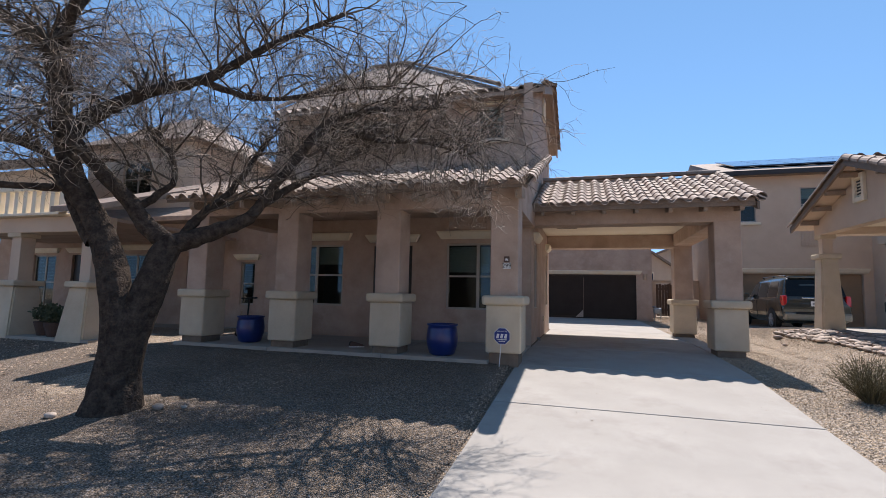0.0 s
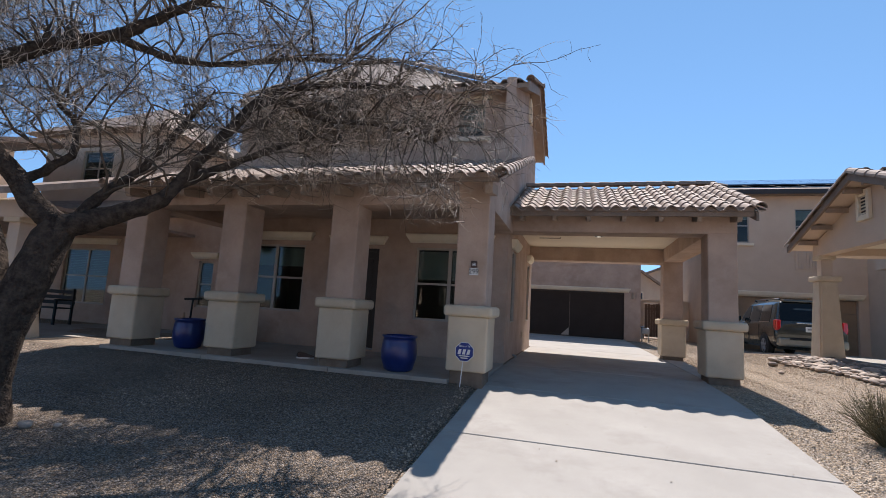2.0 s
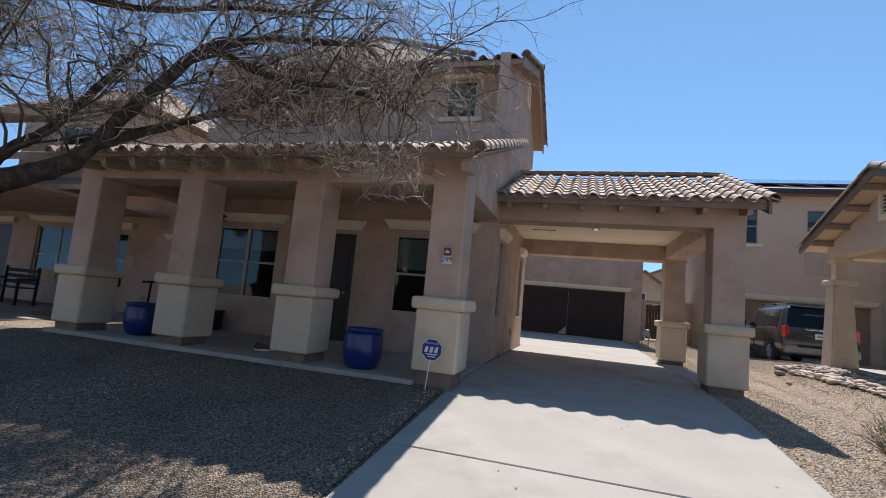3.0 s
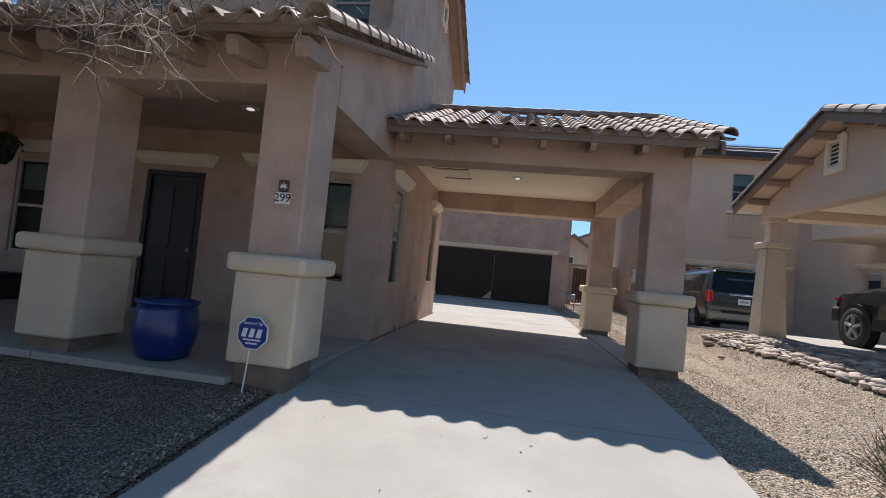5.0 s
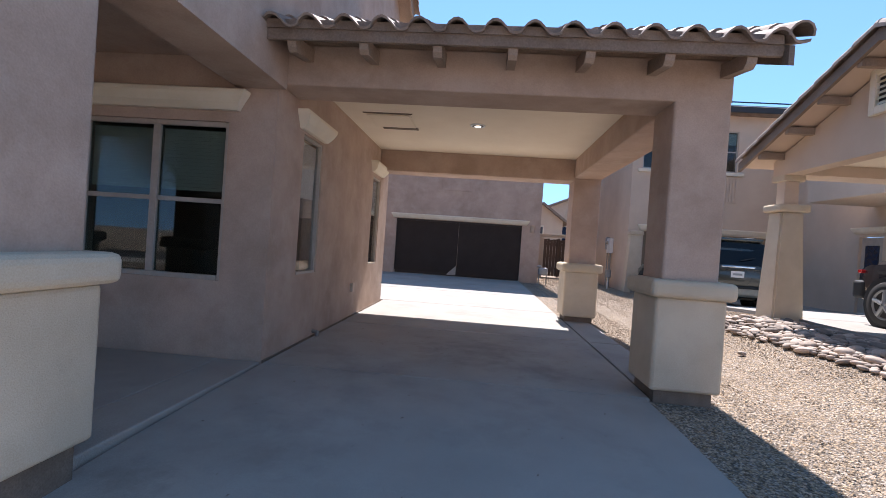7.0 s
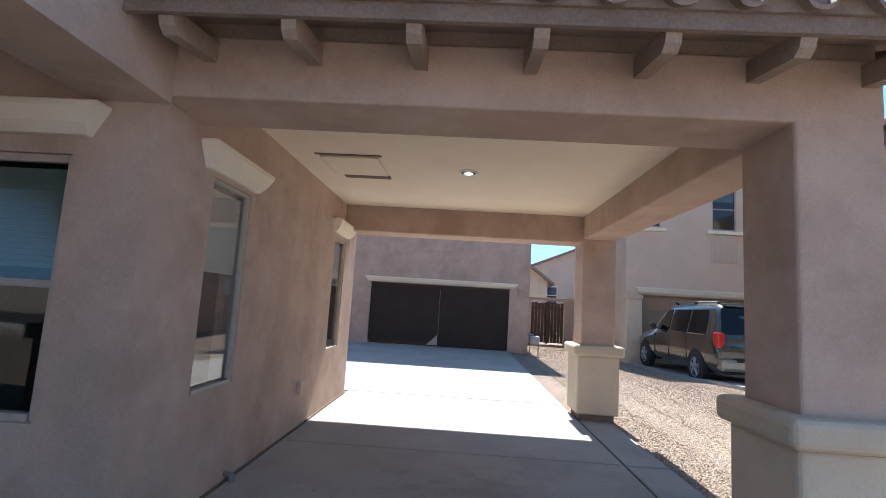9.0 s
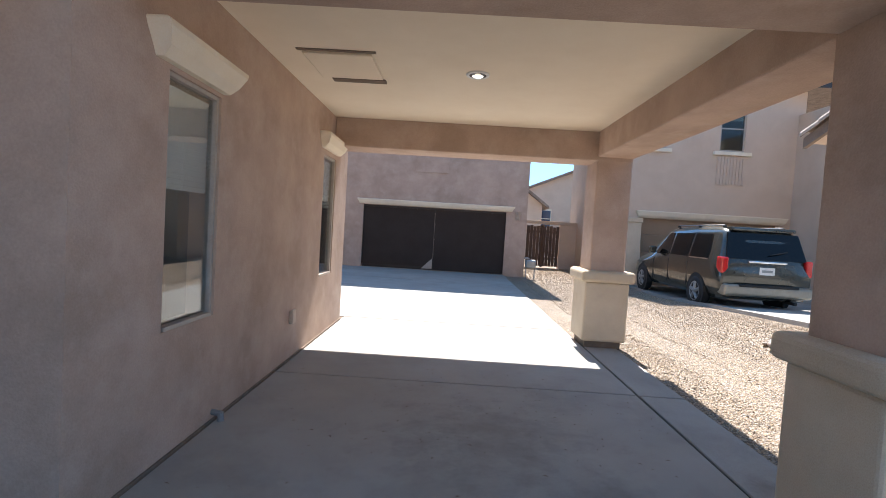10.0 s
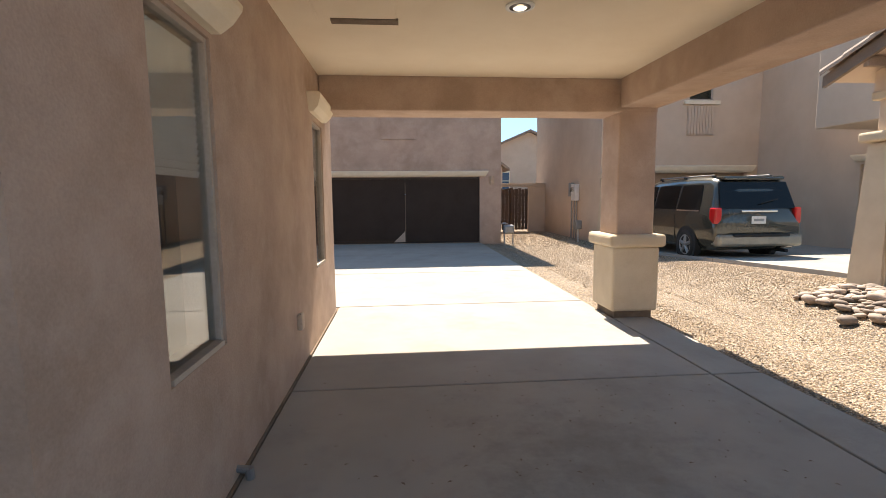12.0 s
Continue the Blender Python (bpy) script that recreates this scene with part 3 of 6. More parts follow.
window("window_6", "y", 10.85, *UWIN2, 1, "wide upper storey window behind the bare tree", panes=2, blind=.5)
for a in ((-3.08, -1.4, 2.80, 2.98, 10.1), (-7.2, -5.42, 2.80, 2.98, 10.1), (-4.85, -3.68, 2.74, 2.92, 10.1)):
    lintel("lintel", "y", a[4], *a[:4], -0.13)
lintel("lintel", "x", -1.05, 10.66, 11.42, 2.81, 2.99, 0.13)
lintel("lintel", "x", -1.05, 13.88, 14.66, 2.88, 3.06, 0.13)
tagged(obj("sill_upper", bm_box(-2.58, -1.65, 10.77, 10.85, 5.22, 5.31, .012), M_TRIM), "cream sill under the upper window", "sill", kind="structure")
tagged(obj("trim_upper", bm_box(-2.58, -1.65, 10.79, 10.85, 6.17, 6.26, .012), M_TRIM), "cream trim over the upper window", "trim", kind="structure")

# front door
fd = empty("door_1", "dark brown panelled front door deep in the porch shade", "door", kind="structure")
part("door_frame", bm_box(-4.75, -4.69, 10.12, 10.22, .545, 2.66, .006), M_DARK, fd)
part("door_frame", bm_box(-3.84, -3.78, 10.12, 10.22, .545, 2.66, .006), M_DARK, fd)
part("door_frame", bm_box(-4.69, -3.84, 10.12, 10.22, 2.59, 2.66, .006), M_DARK, fd)
part("door_leaf", bm_box(-4.69, -3.84, 10.16, 10.21, .56, 2.59, .004), M_DARK, fd)
for z0, z1 in ((.75, 1.35), (1.5, 2.45)):
    for x0 in (-4.6, -4.22):
        part("door_panel", bm_box(x0, x0 + .3, 10.145, 10.165, z0, z1, .008), M_DARK, fd)
part("door_handle", bm_cyl((-3.93, 10.08, 1.5), (-3.93, 10.16, 1.5), .028, seg=12), M_STEEL, fd, "dull steel door handle")
part("threshold", bm_box(-4.75, -3.78, 10.06, 10.2, .546, .575, .006), M_STEEL, fd)

# ---- carport beams, ceiling ----
wall("carport_beam_front", "y", 10.1, 10.58, -1.05, 2.95, 3.07, 3.44, label="tan stucco front beam of the carport", bevel=.018)
wall("carport_beam_rear", "y", 14.5, 14.98, -1.05, 2.95, 3.0, 3.44, label="tan stucco rear beam of the carport", bevel=.018)
wall("carport_beam_side", "x", 2.47, 2.95, 10.58, 14.5, 3.05, 3.44, label="tan stucco side beam of the carport", bevel=.018)
tagged(obj("ceiling_carport", bm_wall("y", 10.5, 14.6, -1.05, 2.5, 3.385, 3.42), M_CEIL), "cream painted carport ceiling", "ceiling", kind="structure")
hatch = empty("ceiling_hatch", "square cream attic hatch in the carport ceiling with painted shadow lines", "hatch", kind="structure")
part("hatch_panel", bm_box(-.74, -.16, 12.1, 12.73, 3.366, 3.383, .004), M_CEIL, hatch)
# The two brown strips are shadow lines painted along the hatch edges.
part("hatch_edge", bm_box(-.78, -.12, 12.03, 12.065, 3.376, 3.384), M_BASE, hatch)
part("hatch_edge", bm_box(-.765, -.757, 12.07, 12.79, 3.380, 3.384), M_CEIL, hatch)
part("hatch_edge", bm_box(-.143, -.136, 12.07, 12.77, 3.380, 3.384), M_CEIL, hatch)
part("hatch_edge", bm_box(-.66, -.14, 12.76, 12.86, 3.368, 3.384), M_BASE, hatch)


def downlight(x, y, z):
    e = empty("recessed_light", "round recessed light with a white rim in the ceiling", "light")
    part("rim", bm_lathe([(.075, 0), (.105, 0), (.105, -.012), (.095, -.016), (.075, -.010)], 28, (x, y, z), cap=False), M_WHITE, e)
    part("reflector", bm_lathe([(.078, .004), (.06, .014), (.05, .016), (.001, .018)], 24, (x, y, z - .017), cap=False), M_DARK, e)
    part("bulb", bm_lathe([(.052, -.018), (.04, -.026), (.002, -.03)], 16, (x, y, z), cap=False), M_BULB, e)
    e.location = (0, 0, 0)
    return e


downlight(.74, 12.46, 3.385)
downlight(-2.5, 9.0, 3.30)
downlight(-4.6, 9.0, 3.30)

# outlet, hose stub at the wall foot
ol = empty("wall_outlet", "beige weatherproof outlet cover on the side wall", "outlet")
part("cover", bm_box(-1.052, -1.005, 12.98, 13.08, .88, 1.02, .012, 2), M_STUCCO_L, ol)
part("hinge", bm_cyl((-1.02, 12.985, 1.02), (-1.02, 13.075, 1.02), .008), M_STUCCO_L, ol)
pp = empty("pipe_stub", "short dark pipe stub at the wall foot", "pipe")
part("pipe", bm_cyl((-1.06, 11.43, .56), (-0.99, 11.43, .55), .022), M_STEEL, pp)
part("elbow", bm_cyl((-0.99, 11.43, .56), (-0.985, 11.43, .5), .024, .026), M_STEEL, pp)


# ---- roof tiles ----
PITCH, COURSE = 0.30, 0.36


def tile_mesh():
    """One S-shaped clay tile: x across, y up the slope, front edge at y=0."""
    bm = bmesh.new()
    n, L, th = 9, 0.42, 0.02
    prof = []
    for i in range(n + 1):
        s = i / n
        if s < .62:
            z = .075 * math.sin(math.pi * s / .62) ** .8
        else:
            z = -.018 * math.sin(math.pi * (s - .62) / .38)
        prof.append((s * (PITCH + .012), z))
    rings = []
    for y, dz in ((0, .0), (L, -.0)):
        taper = 1.0 if y == 0 else .94
        top = [((x - PITCH / 2) * taper + PITCH / 2, y, z + dz) for x, z in prof]
        bot = [(x, y, z - th) for x, _, z in reversed(top)]
        rings.append(top + bot)
    bm_rings(rings, bm=bm)
    bmesh.ops.recalc_face_normals(bm, faces=bm.faces[:])
    me = bpy.data.meshes.new("tile")
    bm.to_mesh(me)
    bm.free()
    me.materials.append(M_TILE)
    for p in me.polygons:
        p.use_smooth = abs(p.normal.y) < .5
    me.set_sharp_from_angle(angle=radians(50))
    return me


TILE = tile_mesh()


def tile_slope(parent, x0, cols, y_eave, z_eave, rows, pitch, sign=1, joined=False, skip=None):
    """Lay courses of tiles from the eave upwards; sign is the way up the slope along y."""
    tilt = math.atan(pitch)
    rng = random.Random(int(abs(x0 * 100 + y_eave * 7)))
    verts, faces = [], []
    for r in range(rows):
        for c in range(cols):
            if skip and skip(c, r):
                continue
            d = r * COURSE
            loc = Vector((x0 + c * PITCH, y_eave + sign * d * math.cos(tilt), z_eave + d * math.sin(tilt)))
            rot = Euler((tilt - .055 + rng.uniform(-.012, .012), rng.uniform(-.012, .012), rng.uniform(-.01, .01)))
            m = Matrix.Translation(loc) @ rot.to_matrix().to_4x4()
            if sign < 0:
                m = Matrix.Translation(loc) @ Matrix.Rotation(math.pi, 4, "Z") @ rot.to_matrix().to_4x4() @ Matrix.Translation((-PITCH, 0, 0))
            if joined:
                base = len(verts)
                verts.extend([m @ v.co for v in TILE.vertices])
                faces.extend([[base + k for k in p.vertices] for p in TILE.polygons])
            else:
                ob = new("tile", TILE)
                ob.parent = parent
                ob.matrix_basis = m
    if joined:
        me = bpy.data.meshes.new("tiles")
        me.from_pydata(verts, [], faces)
        me.materials.append(M_TILE_J)
        ob = new("tiles", me)
        ob.parent = parent
        tagged(ob, kind="stuff")


def roll_row(parent, p, q, n, r=.085):
    """Ridge or rake rolls: overlapping half-round caps along a line."""
    p, q = Vector(p), Vector(q)
    step = (q - p) / n
    d = step.normalized()
    side = d.cross(Vector((0, 0, 1))).normalized()
    up = side.cross(d)
    for i in range(n):
        a, b = p + step * i, p + step * (i + 1.12)
        rings = []
        for c, rr in ((a, r * 1.1), (b, r * .92)):
            o = [c + rr * (math.cos(t) * side + math.sin(t) * up * 1.0) for t in [math.pi * k / 7 - .15 * (1 - 2 * k / 7) for k in range(8)]]
            inn = [c + (rr - .016) * (math.cos(t) * side + math.sin(t) * up) for t in [math.pi * k / 7 - .15 * (1 - 2 * k / 7) for k in reversed(range(8))]]
            rings.append([tuple(v) for v in o + inn])
        bm = bm_rings(rings)
        bmesh.ops.recalc_face_normals(bm, faces=bm.faces[:])
        part("ridge_tile", bm, M_TILE, parent)


def rafter_tails(parent, axis_x, y0, y1, z0, slope, w=.075, h=.12):
    for x in axis_x:
        bm = bm_prism([(y0 + .05, z0 - h + .01), (y0 + .012, z0 - h * .66), (y0, z0 - h * .3), (y0, z0), (y1, z0 + slope * (y1 - y0)), (y1, z0 + slope * (y1 - y0) - h)], "x", x - w / 2, x + w / 2)
        part("rafter_tail", bm, M_WOOD_P, parent)


# carport roof
CS, CE, CEZ, CR = 0.4035, 9.60, 3.40, 12.45
cr = empty("carport_roof", "brown clay S-tile carport roof with exposed rafter tails", "roof", kind="structure")
rz = CEZ + CS * (CR - CE)
part("deck", bm_prism([(CE + .06, CEZ - .06), (CR, rz - .06), (2 * CR - CE - .06, CEZ - .06), (2 * CR - CE - .06, CEZ - .025), (CR, rz - .025), (CE + .06, CEZ - .025)], "x", -1.04, 3.08), M_WOOD_P, cr)
part("fascia", bm_box(-1.0, 3.07, CE + .05, CE + .085, CEZ - .105, CEZ + .012, .004), M_FASCIA, cr)
part("gable_fill", bm_prism([(10.12, 3.44), (14.96, 3.44), (CR, rz - .08)], "x", 2.75, 2.93), M_STUCCO, cr)
for s in (1, -1):
    yE = CE if s > 0 else 2 * CR - CE
    part("barge_board", bm_prism([(yE, CEZ - .19), (yE, CEZ - .04), (CR, rz - .04), (CR, rz - .19)], "x", 3.08, 3.12), M_FASCIA, cr)
part("frieze_board", bm_box(-1.0, 2.93, 10.125, 10.2, 3.43, 3.558), M_WOOD_P, cr)
part("eave_closure", bm_box(-1.0, 3.06, CE + .03, CE + .049, CEZ - .02, CEZ + .05), M_TILE, cr)
rafter_tails(cr, [-.77 + .606 * i for i in range(7)], CE + .08, 10.12, CEZ - .07, CS * .4)
tile_slope(cr, -1.0, 14, CE - .03, CEZ, 8, CS)
tile_slope(cr, -1.0, 14, 2 * CR - CE + .03, CEZ, 8, CS, -1, joined=True)
part("gutter", bm_box(-1.0, 3.1, 2 * CR - CE - .02, 2 * CR - CE + .09, CEZ - .12, CEZ + .075, .012), M_WOOD_P, cr)
roll_row(cr, (-1.0, CR, rz + .05), (3.15, CR, rz + .05), 12)
roll_row(cr, (3.14, CE - .04, CEZ + .03), (3.14, CR, rz + .03), 9)
roll_row(cr, (3.14, 2 * CR - CE + .04, CEZ + .03), (3.14, CR, rz + .03), 9)

# porch roof
PS, PE, PEZ = 0.375, 6.93, 3.29
pr = empty("porch_roof", "brown clay S-tile porch roof with exposed rafter tails", "roof", kind="structure")
part("deck", bm_prism([(PE + .06, PEZ - .06), (10.85, PEZ + PS * (10.85 - PE) - .06), (10.85, PEZ + PS * (10.85 - PE) - .025), (PE + .06, PEZ - .025)], "x", -7.75, -0.76), M_WOOD_P, pr)
# Slim dark board standing in for the shaded underside of the tiles.
part("fascia", bm_box(-7.75, -.80, PE + .05, PE + .085, PEZ - .07, PEZ + .012, .004), M_FASCIA, pr)
part("barge_board", bm_prism([(PE + .05, PEZ - .09), (PE + .05, PEZ - .03), (10.84, PEZ + PS * (10.84 - PE) - .03), (10.84, PEZ + PS * (10.84 - PE) - .09)], "x", -.80, -.77), M_FASCIA, pr)
part("frieze_board", bm_box(-7.7, -1.0, 7.53, 7.6, 3.385, 3.44), M_STUCCO, pr)
part("eave_closure", bm_box(-7.75, -.8, PE + .03, PE + .049, PEZ - .02, PEZ + .05), M_TILE, pr)
rafter_tails(pr, [-.92 - .572 * i for i in range(12)], PE + .12, 7.52, PEZ - .065, PS * .4, .105, .15)
tile_slope(pr, -7.7, 23, PE - .03, PEZ, 12, PS)
roll_row(pr, (-.74, PE - .04, PEZ + .0), (-.74, 10.75, PEZ + PS * (10.75 - PE) + .0), 13, r=.1)

# main roof: right gable wing and a taller hip behind the tree
mr = empty("main_roof", "brown clay tile roof over the upper storey", "roof", kind="structure")
ME0, ME1, MZ, MS = 10.35, 15.5, 6.3, 0.42
mridge = MZ + MS * (ME1 - ME0) / 2
ym = (ME0 + ME1) / 2
part("deck", bm_prism([(ME0, MZ - .12), (ym, mridge - .12), (ME1, MZ - .12), (ME1, MZ - .02), (ym, mridge - .02), (ME0, MZ - .02)], "x", -7.95, -.82), M_WOOD_P, mr)
part("gable_fill", bm_prism([(10.86, 6.39), (15.29, 6.39), (ym, mridge - .13)], "x", -1.25, -1.05), M_STUCCO, mr)
part("barge_board", bm_prism([(ME0 - .02, MZ - .2), (ME0 - .02, MZ), (ym, mridge), (ym, mridge - .2)], "x", -.82, -.78), M_WOOD_P, mr)
part("barge_board", bm_prism([(ME1 + .02, MZ - .2), (ME1 + .02, MZ), (ym, mridge), (ym, mridge - .2)], "x", -.82, -.78), M_WOOD_P, mr)
tile_slope(mr, -8.0, 24, ME0 - .03, MZ, 8, MS, joined=True)
roll_row(mr, (-.76, ME0 - .04, MZ + .03), (-.76, ym, mridge + .03), 9)
roll_row(mr, (-.76, ME1 + .04, MZ + .03), (-.76, ym, mridge + .03), 9)
roll_row(mr, (-7.95, ym, mridge + .05), (-.7, ym, mridge + .05), 20)
mv = empty("gable_vent", "cream framed attic vent high in the house gable", "vent", kind="structure")
part("vent_back", bm_box(-1.049, -1.04, 12.9, 13.25, 6.6, 7.0), M_DARK, mv)
for y0, y1, z0, z1 in ((12.82, 12.9, 6.52, 7.08), (13.25, 13.33, 6.52, 7.08), (12.9, 13.25, 6.52, 6.6), (12.9, 13.25, 7.0, 7.08)):
    part("vent_frame", bm_box(-1.049, -.99, y0, y1, z0, z1, .01), M_TRIM, mv)
for k in range(5):
    part("slat", bm_prism([(-1.01, 6.62 + k * .075), (-1.04, 6.66 + k * .075), (-1.04, 6.67 + k * .075), (-1.01, 6.63 + k * .075)], "y", 12.9, 13.25), M_TRIM, mv)
hip = bmesh.new()
hb = [hip.verts.new(p) for p in ((-8.05, 10.6, 6.5), (-1.9, 10.6, 6.5), (-1.9, 18.0, 6.5), (-8.05, 18.0, 6.5), (-7.1, 14.6, 9.5), (-5.8, 14.6, 9.5))]
for f in ((0, 1, 5, 4), (1, 2, 5), (2, 3, 4, 5), (3, 0, 4), (3, 2, 1, 0)):
    hip.faces.new([hb[k] for k in f])
part("hip_deck", hip, M_TILE_J, mr, "tiled hip roof block")
for p, q in (((-8.05, 10.6, 6.55), (-7.1, 14.6, 9.55)), ((-1.9, 10.6, 6.55), (-5.8, 14.6, 9.55)), ((-7.1, 14.6, 9.55), (-5.8, 14.6, 9.55))):
    roll_row(mr, p, q, 10)


# ---- garage behind the carport ----
GY = 24.4
GD = (-2.5, 2.42, 0.5, 2.66)
wall("wall_garage", "y", GY, GY + .25, -5.0, 3.12, 0.3, 7.2, [GD], label="tan stucco garage wall with an upper storey")
wall("wall_garage_side", "x", 2.87, 3.12, GY + .25, 31.0, 0.3, 7.2, label="tan stucco side wall of the garage")
tagged(obj("garage_roof", bm_prism([(GY - .55, 7.22), (GY - .55, 7.33), (27, 7.95), (31, 7.3), (31, 7.15)], "x", -5.6, 3.6), M_TILE_J), "brown tiled roof over the garage", "roof", kind="structure")
lintel("lintel", "y", GY, -2.62, 2.6, 2.68, 2.86, -0.12)
sd = empty("garage_screen_door", "dark mesh garage screen in two halves with a zip between", "screen door")
part("screen_left", bm_box(-2.5, -.04, GY + .10, GY + .115, .62, 2.66, .003), M_SCREEN, sd)
part("screen_right", bm_box(.0, 2.42, GY + .09, GY + .105, .54, 2.66, .003), M_SCREEN, sd)
part("flap", bm_prism([(-.42, .55), (-.04, .56), (-.04, .92)], "y", GY + .08, GY + .09), M_FRAME, sd, "pale turned-up screen corner")
part("zip", bm_box(-.034, -.014, GY + .08, GY + .098, .9, 2.5, .003), M_FASCIA, sd, "dull brown zip between the halves")
part("header", bm_box(-2.5, 2.42, GY + .08, GY + .12, 2.6, 2.66, .004), M_DARK, sd)
gd = empty("garage_door", "dark brown sectional garage door behind the screen", "garage door")
for k in range(4):
    part("section", bm_box(-2.48, 2.4, GY + .18, GY + .22, .51 + k * .535, 1.035 + k * .535, .008), M_DARK, gd)
niche = empty("blind_window", "blind window recess with a cream head and sill line", "blind window", kind="structure")
part("head", bm_box(-.9, .45, GY - .09, GY, 4.62, 4.74, .015), M_TRIM, niche)
part("recess_panel", bm_box(-.78, .36, GY - .035, GY - .001, 3.86, 4.6, .006), M_STUCCO, niche)


def wall_lamp(x, y, z):
    e = empty("wall_lamp", "tan cylinder wall lamp beside a garage door", "lamp")
    part("shade", bm_lathe([(.075, -.14), (.08, -.13), (.08, .13), (.075, .14)], 18, (x, y - .1, z)), M_LAMP_GLASS, e)
    part("bracket", bm_box(x - .05, x + .05, y - .05, y, z - .06, z + .06, .006), M_STEEL, e)
    return e


wall_lamp(2.8, GY, 2.55)


def gas_meter(x, y, z):
    e = empty("gas_meter", "grey gas meter on a short riser in the gravel", "meter")
    part("riser", bm_cyl((x - .14, y, z - .03), (x - .14, y, z + .62), .02), M_STEEL, e)
    part("riser", bm_cyl((x + .14, y, z - .03), (x + .14, y, z + .55), .02), M_STEEL, e)
    part("body", bm_box(x - .17, x + .17, y - .1, y + .1, z + .34, z + .62, .05, 3), M_STEEL, e)
    part("dial", bm_cyl((x, y - .12, z + .5), (x, y - .1, z + .5), .07, seg=18), M_STEEL, e)
    part("regulator", bm_lathe([(.03, 0), (.1, .03), (.1, .05), (.03, .08)], 18, (x - .14, y, z + .62)), M_STEEL, e)
    return e


gas_meter(3.25, 23.8, .5)


# ---- gate, block wall and far houses beyond ----
wall("block_wall", "y", 29.6, 29.8, 3.12, 3.95, .4, 2.45, material=M_STUCCO_L, label="tan block wall closing the side yard")
wall("block_wall_east", "y", 29.6, 29.8, 5.45, 6.2, .4, 2.45, material=M_STUCCO_L, label="tan block wall beside the wooden gate")
tagged(obj("gate_header", bm_box(3.12, 6.2, 29.55, 29.85, 2.452, 2.6, .01), M_STUCCO_L), "tan coping over the wall and gate", "coping", kind="structure")
gate = empty("wooden_gate", "weathered brown wooden plank gate between block walls", "gate")
for k in range(10):
    part("plank", bm_box(3.97 + k * .147, 4.105 + k * .147, 29.62, 29.645, .55, 2.36 + .03 * math.sin(k * 2.1), .005), M_GATE, gate)
for z in (.85, 2.05):
    part("rail", bm_box(3.97, 5.43, 29.646, 29.69, z, z + .1, .005), M_GATE, gate)
part("post", bm_box(4.64, 4.74, 29.56, 29.615, .5, 2.42, .008), M_GATE, gate)


def far_house(name, x0, x1, y0, y1, ze, zr, axis, label, wins=(), material=None):
    e = empty(name, label, "house")
    m = material or M_STUCCO_L
    part("wall", bm_box(x0, x1, y0, y1, .3, ze), m, e)
    if axis == "y":
        xm = (x0 + x1) / 2
        part("gable", bm_prism([(x0, ze), (x1, ze), (xm, zr)], "y", y0 + .02, y1 - .02), m, e)
        for s in (-1, 1):
            xe = xm + s * ((x1 - x0) / 2 + .4)
            ee = ze - .4 * (zr - ze) / ((x1 - x0) / 2)
            part("roof", bm_prism([(xe, ee + .02), (xm, zr + .02), (xm, zr + .2), (xe, ee + .2)], "y", y0 - .4, y1 + .4), M_TILE_J, e)
    else:
        ym2 = (y0 + y1) / 2
        part("gable", bm_prism([(y0, ze), (y1, ze), (ym2, zr)], "x", x0 + .02, x1 - .02), m, e)
        for s in (-1, 1):
            ye = ym2 + s * ((y1 - y0) / 2 + .5)
            ee = ze - .5 * (zr - ze) / ((y1 - y0) / 2)
            part("roof", bm_prism([(ye, ee + .02), (ym2, zr + .02), (ym2, zr + .2), (ye, ee + .2)], "x", x0 - .5, x1 + .5), M_TILE_J, e)
    for a, b, lo, hi in wins:
        w = part("window", bm_box(a - .08, b + .08, y0 - .05, y0 - .002, lo - .08, hi + .12, .01), M_TRIM, e)
        part("pane", bm_box(a, b, y0 - .07, y0 - .051, lo, hi), M_SOLAR, w)
        part("meeting_rail", bm_box(a, b, y0 - .085, y0 - .071, (lo + hi) / 2 - .03, (lo + hi) / 2 + .03), M_TRIM, w)
    return e


far_house("far_house", 4.0, 15.8, 46.0, 56.0, 4.5, 7.0, "y", "tan two-storey house with a gable beyond the gate", [(7.0, 8.3, 2.6, 3.9)])
far_house("far_house", 3.6, 6.6, 40.5, 44.0, 4.0, 5.1, "y", "small tan gabled wing of a house beyond the gate", [(4.0, 5.2, 2.3, 3.5)])
far_house("far_house", -14, 0, 42.0, 52.0, 6.0, 8.0, "x", "tan two-storey house behind the garage")

# Out-of-view houses, added so that the window panes reflect buildings.
for x0, x1, axis in ((-24, -12.5, "x"), (-7, 5.5, "y"), (10, 23, "x")):
    far_house("far_house", x0, x1, -38, -27, 5.6, 7.6, axis, "unseen tan two-storey house added across the street for reflections")

# ---- next house on the right ----
NY = 23.7
NX = 6.2
NG = (6.75, 11.15, 0.5, 2.72)
NW1, NW2 = (9.05, 9.85, 5.02, 6.5), (6.55, 7.35, 5.02, 6.5)
wall("wall_next_front", "y", NY, NY + .25, NX, 11.7, .3, 7.1, [NG, NW1, NW2], M_STUCCO_L, label="tan stucco front of the next house over its garage")
wall("wall_next_west", "x", NX, NX + .25, NY + .25, 31.0, .3, 7.1, material=M_STUCCO_L, label="tan stucco west wall of the next house")
ND = (19.35, 20.15, .6, 2.75)
wall("wall_next_inner", "x", 11.5, 11.7, 17.2, NY, .3, 6.3, [ND], M_STUCCO_L, label="tan stucco inner wall of the next house")
tagged(obj("upper_bay", bm_box(9.75, 11.5, 17.2, 19.7, 3.55, 6.15, .02), M_STUCCO_L), "tan stucco upper bay overhanging the drive", "bay", kind="structure")
